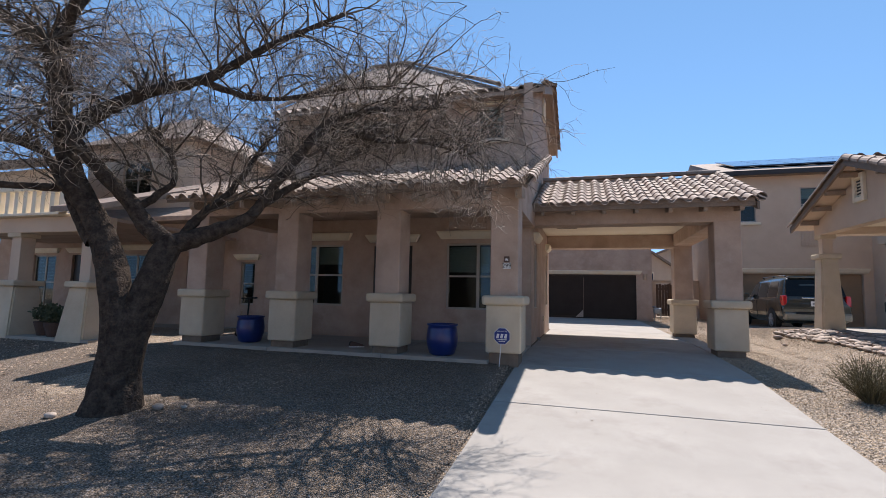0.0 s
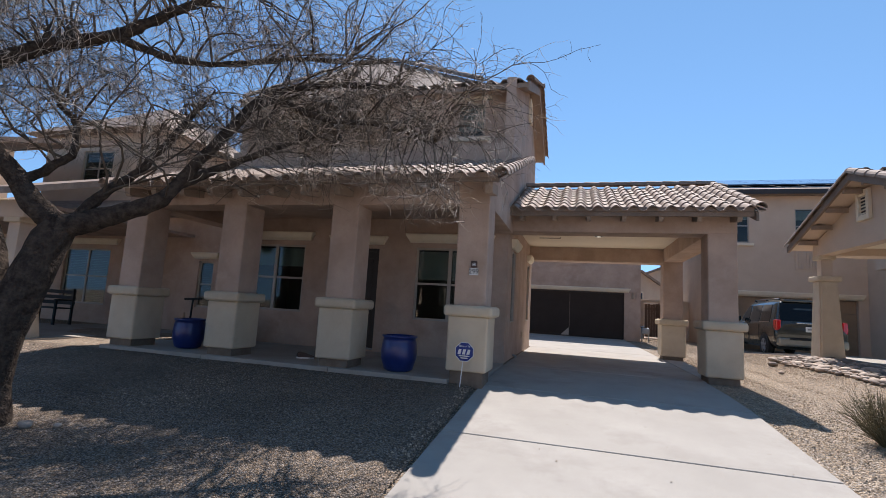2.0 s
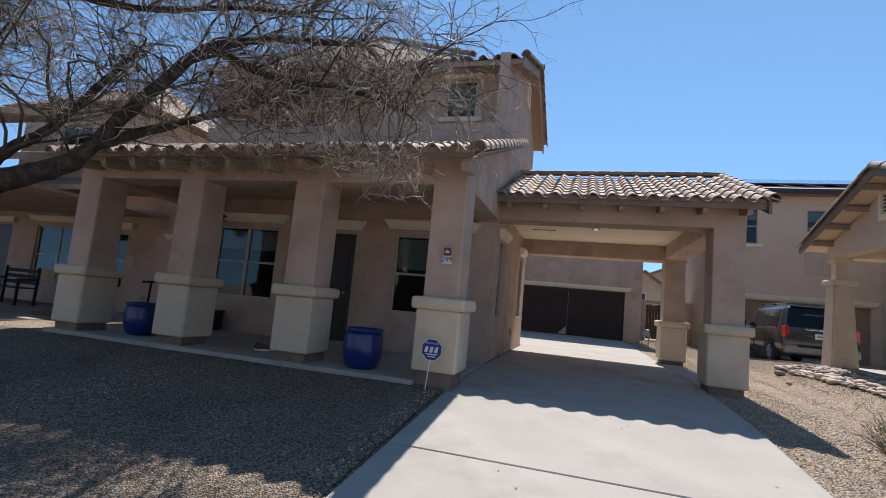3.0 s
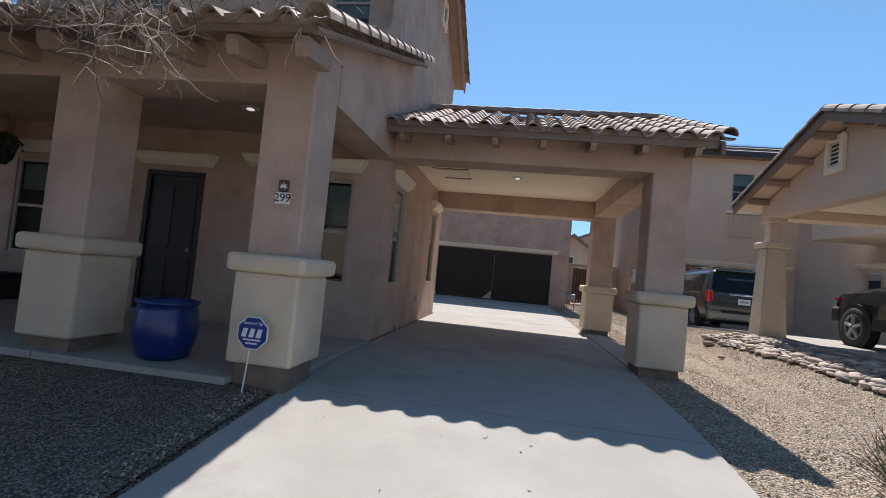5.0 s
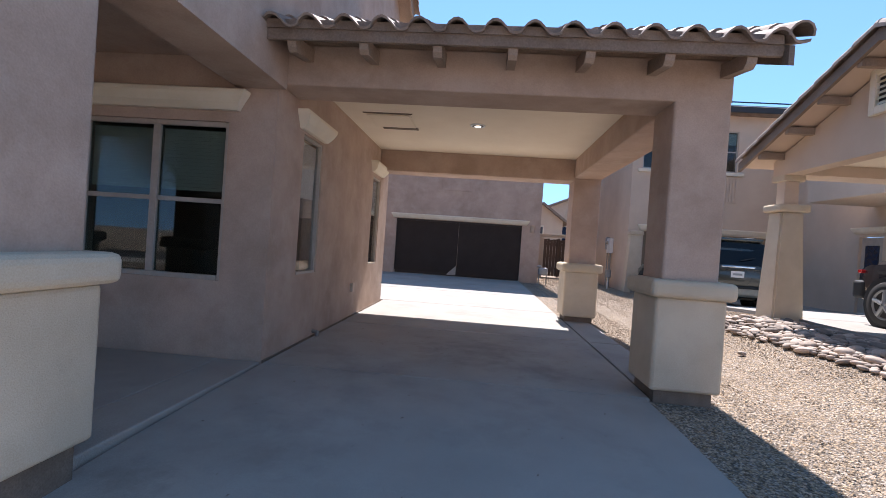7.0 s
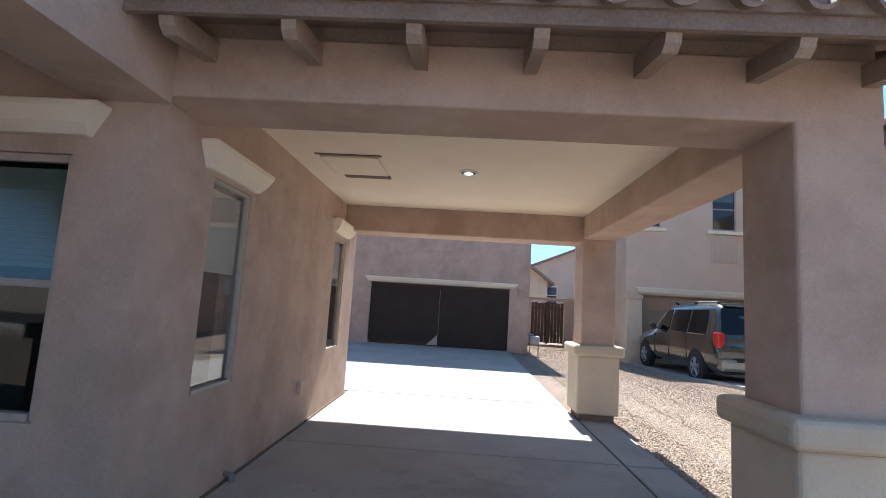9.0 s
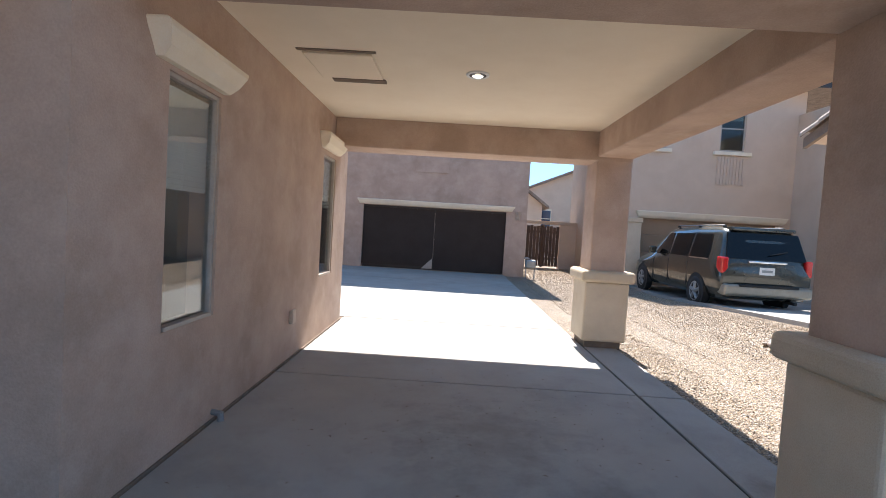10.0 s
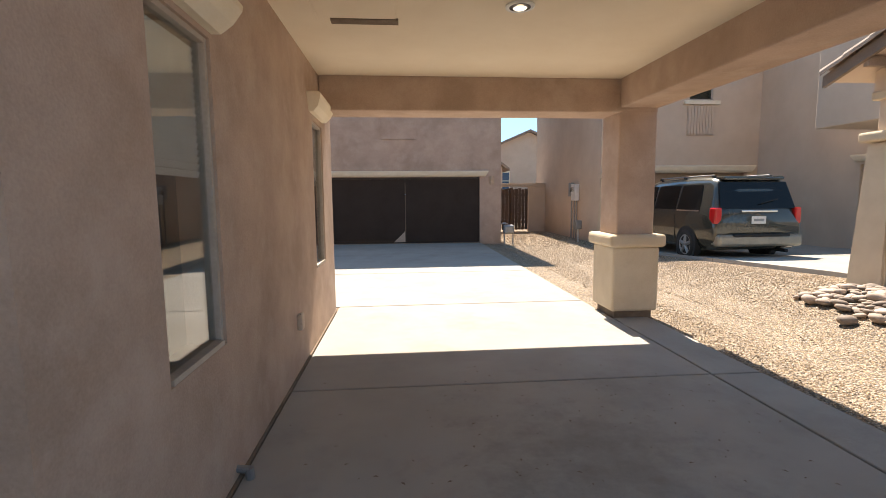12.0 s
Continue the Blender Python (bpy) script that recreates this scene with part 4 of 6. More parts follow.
lintel("lintel", "y", NY, 6.62, 11.28, 2.74, 2.96, -0.13)
lintel("lintel", "x", 11.5, 19.25, 20.25, 2.83, 3.0, -0.13)
bt = bm_rings([[(NX - .12, NY - .42, .3), (NX + .45, NY - .42, .3), (NX + .45, NY, .3), (NX - .12, NY, .3)], [(NX + .02, NY - .28, 2.55), (NX + .42, NY - .28, 2.55), (NX + .42, NY, 2.55), (NX + .02, NY, 2.55)]])
tagged(obj("buttress", bt, M_CREAM), "cream tapered buttress at the house corner", "buttress", kind="structure")
tagged(obj("buttress_cap", bm_box(NX - .03, NX + .47, NY - .33, NY, 2.55, 2.7, .03, 3), M_CREAM), "cream cap on the corner buttress", "cap", kind="structure")
ng = empty("garage_door", "dark brown sectional garage door of the next house", "garage door")
for k in range(4):
    part("section", bm_box(6.77, 11.13, NY + .12, NY + .16, .51 + k * .56, 1.065 + k * .56, .008), M_GDOOR, ng)
# Added closure: stops sky showing through the hollow building's windows.
wall("wall_next_inside", "y", NY + 1.4, NY + 1.5, NX + .25, 11.7, .3, 7.1, material=M_ROOM, label="dark backing wall added behind the next house's windows")
tagged(obj("ceiling_next_upper", bm_box(NX + .25, 11.7, NY + .25, NY + 1.4, 6.9, 7.0), M_ROOM), "dark ceiling added over the next house's window backing", "ceiling", kind="structure")
window("window_7", "y", NY, *NW1, 1, "upper sash window over the next house's garage", blind=.3)
window("window_8", "y", NY, *NW2, 1, "upper sash window near the next house's corner", blind=.3)
for a, b in ((8.85, 10.05), (6.4, 7.5)):
    tagged(obj("sill_next", bm_box(a, b, NY - .1, NY, 4.88, 5.0, .015), M_TRIM), "cream sill under an upper window", "sill", kind="structure")
shp = empty("slatted_panel", "tan slatted panel under an upper window", "panel", kind="structure")
part("panel_back", bm_box(9.0, 9.9, NY - .03, NY - .001, 3.92, 4.85, .004), M_STUCCO_L, shp)
for k in range(9):
    part("slat", bm_box(9.02 + k * .098, 9.09 + k * .098, NY - .055, NY - .031, 3.95, 4.83, .004), M_STUCCO_L, shp)
nd2 = empty("door_2", "tan half-glazed side door of the next house", "door", kind="structure")
part("door_leaf", bm_box(11.56, 11.6, 19.37, 20.13, .62, 2.73, .005), M_FRAME, nd2)
part("pane", bm_box(11.545, 11.558, 19.52, 19.98, 1.4, 2.5), M_SOLAR, nd2)
wall_lamp(11.38, 18.9, 2.5)
nr = empty("next_roof", "brown tiled roof of the next house", "roof", kind="structure")
part("roof_slope", bm_prism([(NY - .6, 7.05), (NY - .6, 7.22), (28.5, 9.0), (33.0, 7.2), (33.0, 7.0)], "x", NX - .5, 16), M_TILE_J, nr)
part("fascia", bm_box(NX - .5, 16, NY - .66, NY - .605, 7.0, 7.2, .006), M_DARK, nr)
sp = empty("solar_array", "dark solar panels on the next house's roof", "solar panel")
sl = (9.0 - 7.22) / (28.5 - NY + .6)
for k in range(5):
    y0, y1 = NY + .1, NY + 3.4
    z0, z1 = 7.22 + sl * (y0 - NY + .6) + .12, 7.22 + sl * (y1 - NY + .6) + .12
    part("solar_panel", bm_prism([(y0, z0), (y1, z1), (y1, z1 + .05), (y0, z0 + .05)], "x", 6.6 + k * 1.12, 7.68 + k * 1.12), M_SOLAR, sp)
part("rack", bm_box(6.6, 12.2, NY + .15, NY + .25, 7.35, 7.5), M_STEEL, sp)
me_ = empty("electric_meter", "grey electric meter box with conduits on the wall", "meter")
part("box", bm_box(NX - .16, NX - .002, 25.5, 25.9, 1.85, 2.45, .012), M_WHITE, me_)
part("box", bm_box(NX - .14, NX - .002, 26.0, 26.25, 2.0, 2.5, .012), M_STEEL, me_)
part("dial", bm_cyl((NX - .24, 25.7, 2.25), (NX - .16, 25.7, 2.25), .09, seg=16), M_CHROME, me_)
for yy, hh in ((25.6, 1.85), (25.8, 1.85), (26.1, 2.0)):
    part("conduit", bm_cyl((NX - .06, yy, .45), (NX - .06, yy, hh), .025), M_STEEL, me_)
sg = empty("gas_meter", "small grey utility riser by the house wall", "meter")
part("riser", bm_cyl((NX - .4, 24.5, .45), (NX - .4, 24.5, 1.05), .025), M_WHITE, sg)
part("body", bm_box(NX - .5, NX - .3, 24.4, 24.6, .9, 1.2, .03), M_STEEL, sg)

# next house's carport
NE = empty("next_carport_roof", "brown tiled gable roof of the next carport with wood rafters", "roof", kind="structure")
nx0, nyr, nys, nzr, nze = 5.55, 12.0, 2.98, 4.66, 3.55
for s in (-1, 1):
    ye = nyr + s * nys
    # Light tan on the deck puts bounced sunlight into the soffit's colour.
    part("roof_deck", bm_prism([(ye, nze - .06), (nyr, nzr - .06), (nyr, nzr), (ye, nze)], "x", nx0, 10.8), M_STUCCO_L, NE)
    part("barge_board", bm_prism([(ye + s * .02, nze - .13), (nyr, nzr - .13), (nyr, nzr + .02), (ye + s * .02, nze + .02)], "x", nx0 - .05, nx0), M_FASCIA, NE)
    for k in range(4):
        yy = nyr + s * (.35 + .7 * k)
        zz = nzr - (nzr - nze) / nys * abs(yy - nyr) - .06
        part("outrigger", bm_box(nx0, nx0 + .42, yy - .04, yy + .04, zz - .13, zz - .02, .004), M_WOOD_P, NE)
    roll_row(NE, (nx0 - .02, ye, nze + .04), (nx0 - .02, nyr, nzr + .04), 9, r=.095)
tile_slope(NE, nx0, 17, nyr - nys, nze + .02, 9, (nzr - nze) / nys, joined=True)
tile_slope(NE, nx0, 17, nyr + nys, nze + .02, 9, (nzr - nze) / nys, -1, joined=True)
tagged(obj("next_gable_wall", bm_prism([(9.3, 3.3), (14.7, 3.3), (14.7, 3.56), (nyr, nzr - .1), (9.3, 3.56)], "x", 5.95, 6.2), M_STUCCO_L), "tan stucco gable wall of the next carport", "wall", kind="structure")
gv = empty("gable_vent", "white framed louvre vent in the gable", "vent", kind="structure")
part("vent_back", bm_box(5.935, 5.949, 12.24, 12.52, 3.9, 4.32), M_DARK, gv)
for y0, y1, z0, z1 in ((12.15, 12.25, 3.79, 4.42), (12.51, 12.61, 3.79, 4.42), (12.25, 12.51, 3.79, 3.90), (12.25, 12.51, 4.31, 4.42)):
    part("vent_frame", bm_box(5.88, 5.949, y0, y1, z0, z1, .01), M_TRIM, gv)
for k in range(6):
    part("slat", bm_prism([(5.90, 3.91 + k * .07), (5.935, 3.95 + k * .07), (5.935, 3.96 + k * .07), (5.90, 3.92 + k * .07)], "y", 12.25, 12.51), M_TRIM, gv)
wall("next_beam_rear", "y", 14.3, 14.8, 6.2, 10.6, 3.3, 3.54, material=M_STUCCO_L, label="tan stucco rear beam of the next carport")
wall("next_beam_front", "y", 9.3, 9.8, 6.2, 10.6, 3.3, 3.54, material=M_STUCCO_L, label="tan stucco front beam of the next carport")
tagged(obj("ceiling_next", bm_box(6.2, 10.6, 9.8, 14.3, 3.48, 3.53), M_CEIL), "cream ceiling of the next carport", "ceiling", kind="structure")


def tapered_column(name, x, y, zb, zc, zt, label, w0=.26, w1=.185, mat_=None, group="", shaft=.115):
    e = empty(name, label, "column", group, "structure")
    sq = lambda w, z: [(x - w, y - w, z), (x + w, y - w, z), (x + w, y + w, z), (x - w, y + w, z)]
    bm = bm_rings([sq(w0, zb - .15), sq(w1, zc - .12)])
    bmesh.ops.bevel(bm, geom=bm.edges[:], offset=.03, segments=2, affect="EDGES")
    part("plinth", bm, mat_ or M_CREAM, e, "cream tapered plinth")
    part("cap", bm_box(x - w1 - .07, x + w1 + .07, y - w1 - .07, y + w1 + .07, zc - .13, zc, .035, 3), mat_ or M_CREAM, e)
    part("shaft", bm_box(x - shaft, x + shaft, y - shaft, y + shaft, zc - .02, zt - .1, .01), M_STUCCO_L, e)
    part("capital", bm_box(x - shaft - .065, x + shaft + .065, y - shaft - .065, y + shaft + .065, zt - .11, zt, .02), M_CREAM, e)
    return e


tapered_column("next_carport_column", 6.12, 14.55, .9, 2.80, 3.31, "cream tapered stucco column holding the next carport", group="next carport columns")
tapered_column("next_carport_column", 6.12, 9.55, .7, 2.80, 3.31, "cream tapered stucco column holding the next carport", group="next carport columns")
tapered_column("next_carport_column", 10.35, 14.55, .9, 2.80, 3.31, "cream tapered stucco column holding the next carport", group="next carport columns")


# ---- vehicles ----
def loft(stations, parent, name, material, label="", smooth=True):
    bm = bm_rings(stations)
    bmesh.ops.recalc_face_normals(bm, faces=bm.faces[:])
    ob = part(name, bm, material, parent, label, smooth)
    ob.data.set_sharp_from_angle(angle=radians(38))
    return ob


def wheel(parent, x, y, z, r, side, spokes, rim_mat):
    w = part("wheel", bm_cyl((x - .11 * side, y, z), (x - .02 * side, y, z), r * .66, seg=24), M_BLACK, parent)
    prof = [(r * .66, -.11), (r * .92, -.115), (r, -.08), (r, .08), (r * .92, .115), (r * .66, .10)]
    rings = [[(x + s, y + q * math.cos(2 * math.pi * i / 32), z + q * math.sin(2 * math.pi * i / 32)) for i in range(32)] for q, s in prof]
    part("tyre", bm_rings(rings, cap=False), M_BLACK, w, smooth=True)
    rp = [(r * .68, .10), (r * .64, .115), (r * .58, .09)]
    part("rim", bm_rings([[(x + side * s, y + q * math.cos(2 * math.pi * i / 32), z + q * math.sin(2 * math.pi * i / 32)) for i in range(32)] for q, s in rp], cap=False), rim_mat, w, smooth=True)
    for k in range(spokes):
        a = 2 * math.pi * k / spokes + .3
        c, s2 = math.cos(a), math.sin(a)
        bm = bm_cyl((x + side * .10, y + .05 * r * c, z + .05 * r * s2), (x + side * .095, y + .62 * r * c, z + .62 * r * s2), .042, .034, seg=8)
        part("spoke", bm, rim_mat, w)
    part("hub", bm_cyl((x + side * .08, y, z), (x + side * .12, y, z), .06, .045, seg=14), rim_mat, w)


def minivan(x, y, z):
    """Rear at y, nose towards +y, standing on z."""
    e = empty("minivan", "dark grey-green minivan with tinted glass parked on the next drive", "car")
    W = .97

    prof = [(.26, .86), (.36, .945), (.5, .985), (.72, 1.0), (.92, .995), (1.03, .975), (1.22, .925), (1.42, .872), (1.58, .825), (1.67, .775), (1.73, .69), (1.755, .56), (1.765, .34)]

    def half(zz):
        for (a, wa), (b, wb) in zip(prof, prof[1:]):
            if zz <= b:
                return W * (wa + (wb - wa) * max(0.0, zz - a) / (b - a))
        return W * .34

    def ring(yy, zlo, zr, wide):
        side = []
        for zz, w in prof:
            top = zz if zz <= .72 else .72 + (zz - .72) * (zr - .72) / (1.765 - .72)
            flat = w if zr > 1.4 else max(w, .8 if zz < 1.7 else .62)
            side.append((W * flat * wide, max(top, zlo + .02 * (zz > .26))))
        return [(x - w, y + yy, z + q) for w, q in side] + [(x + w, y + yy, z + q) for w, q in reversed(side)]
    st = [ring(.03, .44, 1.0, .95), ring(.07, .34, 1.07, .98), ring(.13, .30, 1.22, .995), ring(.21, .28, 1.46, 1), ring(.29, .27, 1.64, 1), ring(.38, .26, 1.715, 1), ring(.6, .26, 1.75, 1), ring(1.6, .26, 1.765, 1), ring(2.6, .26, 1.75, 1),
          ring(3.0, .26, 1.69, 1), ring(3.4, .26, 1.49, 1), ring(3.85, .26, 1.2, 1), ring(4.05, .26, 1.11, 1), ring(4.6, .28, .99, .96), ring(4.9, .32, .86, .88), ring(5.02, .4, .74, .76)]
    loft(st, e, "body", M_VAN)
    # side glass, following the curve of the body
    for s in (-1, 1):
        for y0, y1 in ((.62, 1.46), (1.54, 2.46), (2.54, 3.36)):
            rows = []
            for q in range(6):
                f = q / 5
                zz = 1.06 + f * .52
                a = y0 + (.10 * f * f if y0 < 1 else .0)
                c = y1 - (.56 * f if y1 > 3 else .02 * f)
                rows.append([(x + s * (half(zz) + o), y + yy, z + zz) for yy, o in ((a, -.02), (a, .006), (c, .006), (c, -.02))])
            bm = bm_rings(rows)
            bmesh.ops.recalc_face_normals(bm, faces=bm.faces[:])
            part("side_window", bm, M_GLASS_T, e, "dark tinted side window")
            part("door_seam", bm_box(x + s * (W - .006) - .008, x + s * (W - .006) + .008, y + y1 + .035, y + y1 + .045, z + .4, z + .95), M_BLACK, e)
        part("side_moulding", bm_box(x + s * (W * .975) - .008, x + s * (W * .975) + .012, y + .62, y + 1.46, z + 1.035, z + 1.06), M_CHROME, e)
        part("roof_rail", bm_cyl((x + s * W * .66, y + .6, z + 1.768), (x + s * W * .66, y + 2.7, z + 1.768), .013, seg=8), M_STEEL, e)
        for q in (.6, 1.65, 2.7):
            part("rail_foot", bm_box(x + s * W * .66 - .025, x + s * W * .66 + .025, y + q - .04, y + q + .04, z + 1.72, z + 1.765, .006), M_BLACK, e)
        tl = bm_box(x + s * (W - .085) - .075, x + s * (W - .085) + .075, y + .035, y + .26, z + .80, z + 1.12, .03, 3)
        part("tail_light", tl, M_RED, e, "red tail light")
        part("wheel_arch", bm_cyl((x + s * (W - .12), y + 1.02, z + .34), (x + s * (W + .004), y + 1.02, z + .34), .385, seg=24), M_BLACK, e)
        part("wheel_arch", bm_cyl((x + s * (W - .12), y + 4.1, z + .34), (x + s * (W + .004), y + 4.1, z + .34), .385, seg=24), M_BLACK, e)
        for q in (1.02, 4.1):
            wheel(e, x + s * (W - .09), y + q, z + .325, .325, s, 5, M_STEEL)
        part("mirror", bm_box(x + s * (W + .12) - .09, x + s * (W + .12) + .09, y + 3.15, y + 3.27, z + 1.05, z + 1.22, .03), M_VAN, e)
    # tailgate
    pts = [(-.84, 1.10, .085), (.84, 1.10, .085), (.75, 1.62, .285), (-.75, 1.62, .285)]
    part("rear_window", bm_rings([[(x + a, y + c + .03, z + b) for a, b, c in pts], [(x + a, y + c - .012, z + b) for a, b, c in pts]]), M_GLASS_T, e, "dark tinted rear window")
    part("bumper", bm_box(x - W * .96, x + W * .96, y - .08, y + .3, z + .36, z + .60, .06, 3), M_VAN_LOW, e, "beige-grey rear bumper")
    part("bumper_step", bm_box(x - .62, x + .62, y - .095, y + .1, z + .555, z + .605, .012), M_BLACK, e)
    part("chrome_bar", bm_box(x - .40, x + .40, y + .01, y + .07, z + 1.03, z + 1.075, .012), M_CHROME, e)
    part("plate", bm_box(x - .16, x + .16, y + .025, y + .07, z + .80, z + .95, .004), M_WHITE, e, "pale licence plate")
    part("plate_bar", bm_box(x - .11, x + .11, y + .02, y + .03, z + .85, z + .90), M_STEEL, e)
    part("badge", bm_box(x - .72, x - .48, y + .05, y + .075, z + .80, z + .825), M_CHROME, e)
    part("wiper", bm_cyl((x + .05, y + .05, z + 1.2), (x + .42, y + .07, z + 1.28), .01), M_BLACK, e)
    part("spoiler", bm_box(x - .68, x + .68, y + .22, y + .5, z + 1.66, z + 1.735, .03, 3), M_VAN, e)
    part("exhaust", bm_cyl((x + .6, y - .05, z + .27), (x + .6, y + .3, z + .27), .035), M_BLACK, e)
    return e


van = minivan(7.3, 18.2, .545)
van.scale, van.location = (1, 1, 1.07), (0, 0, -.07 * .545)


def suv(x, y, z):
    """Small boxy SUV: nose at y, tail towards -y."""
    e = empty("suv", "black boxy off-road car parked under the next carport", "car")
    W = .91

    def ring(yy, zlo, zb, zr, wb, wr):
        return [(x - wb * .94, y - 4.2 + yy, z + zlo), (x - wb, y - 4.2 + yy, z + zlo + .2), (x - wb, y - 4.2 + yy, z + zb * .75), (x - wb * .97, y - 4.2 + yy, z + zb), (x - wr, y - 4.2 + yy, z + zr - .08), (x - wr * .9, y - 4.2 + yy, z + zr),
                (x + wr * .9, y - 4.2 + yy, z + zr), (x + wr, y - 4.2 + yy, z + zr - .08), (x + wb * .97, y - 4.2 + yy, z + zb), (x + wb, y - 4.2 + yy, z + zb * .75), (x + wb, y - 4.2 + yy, z + zlo + .2), (x + wb * .94, y - 4.2 + yy, z + zlo)]
    loft([ring(.0, .5, .98, 1.02, W * .9, W * .85), ring(.06, .42, 1.05, 1.12, W * .97, W * .9), ring(.14, .36, 1.08, 1.55, W, W * .84), ring(.3, .34, 1.08, 1.66, W, W * .82), ring(1.6, .32, 1.06, 1.69, W, W * .83), ring(2.5, .32, 1.05, 1.62, W, W * .82),
          ring(3.1, .32, 1.04, 1.14, W, W * .86), ring(3.95, .36, .98, 1.06, W * .97, W * .8), ring(4.2, .42, .9, .94, W * .9, W * .75)], e, "body", M_JEEP)
    for s in (-1, 1):
        for y0, y1 in ((.35, .9), (.98, 1.75), (1.83, 2.6)):
            pts = [(y0, 1.10, W * .975), (y1, 1.10, W * .975), (y1 - (.25 if y1 > 2 else .02), 1.54, W * .86), (y0 + .04, 1.56, W * .86)]
            part("side_window", bm_rings([[(x + s * (w - .01), y - 4.2 + a, z + b) for a, b, w in pts], [(x + s * (w + .012), y - 4.2 + a, z + b) for a, b, w in pts]]), M_GLASS_T, e)
        part("marker_light", bm_box(x + s * (W - .05) - .05, x + s * (W - .05) + .05, y - .16, y - .08, z + .84, z + .90, .015), M_RED, e, "small red marker light")
        for q in (.72, 3.3):
            part("wheel_arch", bm_cyl((x + s * (W - .14), y - q, z + .37), (x + s * (W + .03), y - q, z + .37), .43, seg=28), M_BLACK, e)
            wheel(e, x + s * (W - .06), y - q, z + .365, .365, s, 5, M_STEEL)
        part("sill_cladding", bm_box(x + s * W - .03, x + s * W + .03, y - 2.85, y - 1.15, z + .34, z + .55, .02), M_BLACK, e)
        part("side_badge", bm_box(x + s * (W + .004) - .006, x + s * (W + .004) + .006, y - 1.75, y - 1.5, z + .92, z + 1.0), M_WHITE, e)
    part("bumper", bm_box(x - W * .98, x + W * .98, y - .2, y + .05, z + .42, z + .72, .05, 3), M_BLACK, e)
    part("roof_rail", bm_cyl((x - .62, y - 1.9, z + 1.74), (x - .62, y - 3.8, z + 1.74), .02), M_BLACK, e)
    return e


suv(8.2, 14.55, .88)


# ---- things on the porch ----
def text_mesh(name, body, size, material, parent, m, extrude=.0015):
    cu = bpy.data.curves.new(name, "FONT")
    cu.body, cu.size, cu.extrude, cu.align_x, cu.align_y = body, size, extrude, "CENTER", "CENTER"
    tmp = bpy.data.objects.new("tmp", cu)
    me = bpy.data.meshes.new_from_object(tmp)
    bpy.data.objects.remove(tmp)
    bpy.data.curves.remove(cu)
    me.materials.clear()
    me.materials.append(material)
    ob = new(name, me)
    ob.parent = parent
    ob.matrix_basis = m
    return ob


def pot(x, y, z, r, h, label):
    e = empty("plant_pot", label, "plant pot", "blue pots")
    part("body", bm_lathe([(r * .62, 0), (r * .80, .06 * h), (r * .97, .35 * h), (r, .55 * h), (r * .94, .82 * h), (r * .88, .93 * h), (r * .98, .95 * h), (r * .98, h), (r * .86, h), (r * .80, .9 * h), (r * .85, .6 * h)], 36, (x, y, z), cap=True), M_BLUE, e, smooth=True)
    part("soil", bm_lathe([(r * .80, .88 * h), (r * .4, .9 * h), (.005, .89 * h)], 20, (x, y, z), cap=False), M_BASE, e, "dark dry soil")
    return e


pot(-6.45, 8.0, .513, .27, .52, "glossy cobalt blue glazed pot on the porch edge")
pot(-2.32, 7.78, .513, .275, .53, "glossy cobalt blue glazed pot beside the corner column")

num = empty("house_number", "white house number plaque under an emblem tile on the column", "house number")
part("plaque", bm_box(-1.225, -1.095, 7.484, 7.499, 1.985, 2.085, .003), M_WHITE, num, "white tile with dark numerals")
text_mesh("numerals", "299", .1, M_DARK, num, Matrix.Translation((-1.16, 7.4825, 2.036)) @ Matrix.Rotation(radians(90), 4, "X"))
tile_ob = part("emblem_tile", bm_box(-1.205, -1.115, 7.484, 7.499, 2.092, 2.19, .012), M_TERRA, num, "dark tile with a pale leaf emblem")
for k, (a, l) in enumerate(((0, .038), (.55, .034), (-.55, .034), (1.15, .028), (-1.15, .028))):
    c = Vector((-1.16, 7.482, 2.118))
    d = Vector((math.sin(a), 0, math.cos(a)))
    n = Vector((math.cos(a), 0, -math.sin(a)))
    pts = [c + d * .008, c + d * l * .6 + n * .008, c + d * l * 1.5, c + d * l * .6 - n * .008]
    part("leaf", bm_rings([[tuple(p) for p in pts], [tuple(p + Vector((0, .003, 0))) for p in pts]]), M_WHITE, tile_ob)

sign = empty("yard_sign", "blue octagonal security sign on a thin white stake", "sign")
oc = [(math.cos(math.pi / 8 + k * math.pi / 4), math.sin(math.pi / 8 + k * math.pi / 4)) for k in range(8)]
SX, SY, SZ, SR = -1.2, 7.33, .915, .14
part("stake", bm_cyl((SX - .05, SY + .01, .36), (SX, SY + .012, SZ + .12), .007, seg=8), M_WHITE, sign, "thin white stake")
plate = part("plate", bm_rings([[(SX + SR * a, SY + w, SZ + SR * b) for a, b in oc] for w in (-.004, .004)]), M_WHITE, sign)
part("field", bm_rings([[(SX + SR * .93 * a, SY + w, SZ + SR * .93 * b) for a, b in oc] for w in (-.007, -.0045)]), M_NAVY, plate, "blue field")
for x0, sh in ((-.075, .05), (-.012, .05), (.05, .045)):
    part("mark", bm_prism([(SX + x0 - .02, SZ - .035), (SX + x0 + .022, SZ - .035), (SX + x0 + .035, SZ + .035), (SX + x0 - .002, SZ + .035)], "y", SY - .010, SY - .0072), M_WHITE, plate, "plain white mark")
text_mesh("wording", "Secured by", .036, M_WHITE, plate, Matrix.Translation((SX, SY - .0085, SZ + .078)) @ Matrix.Rotation(radians(90), 4, "X"), .0008)
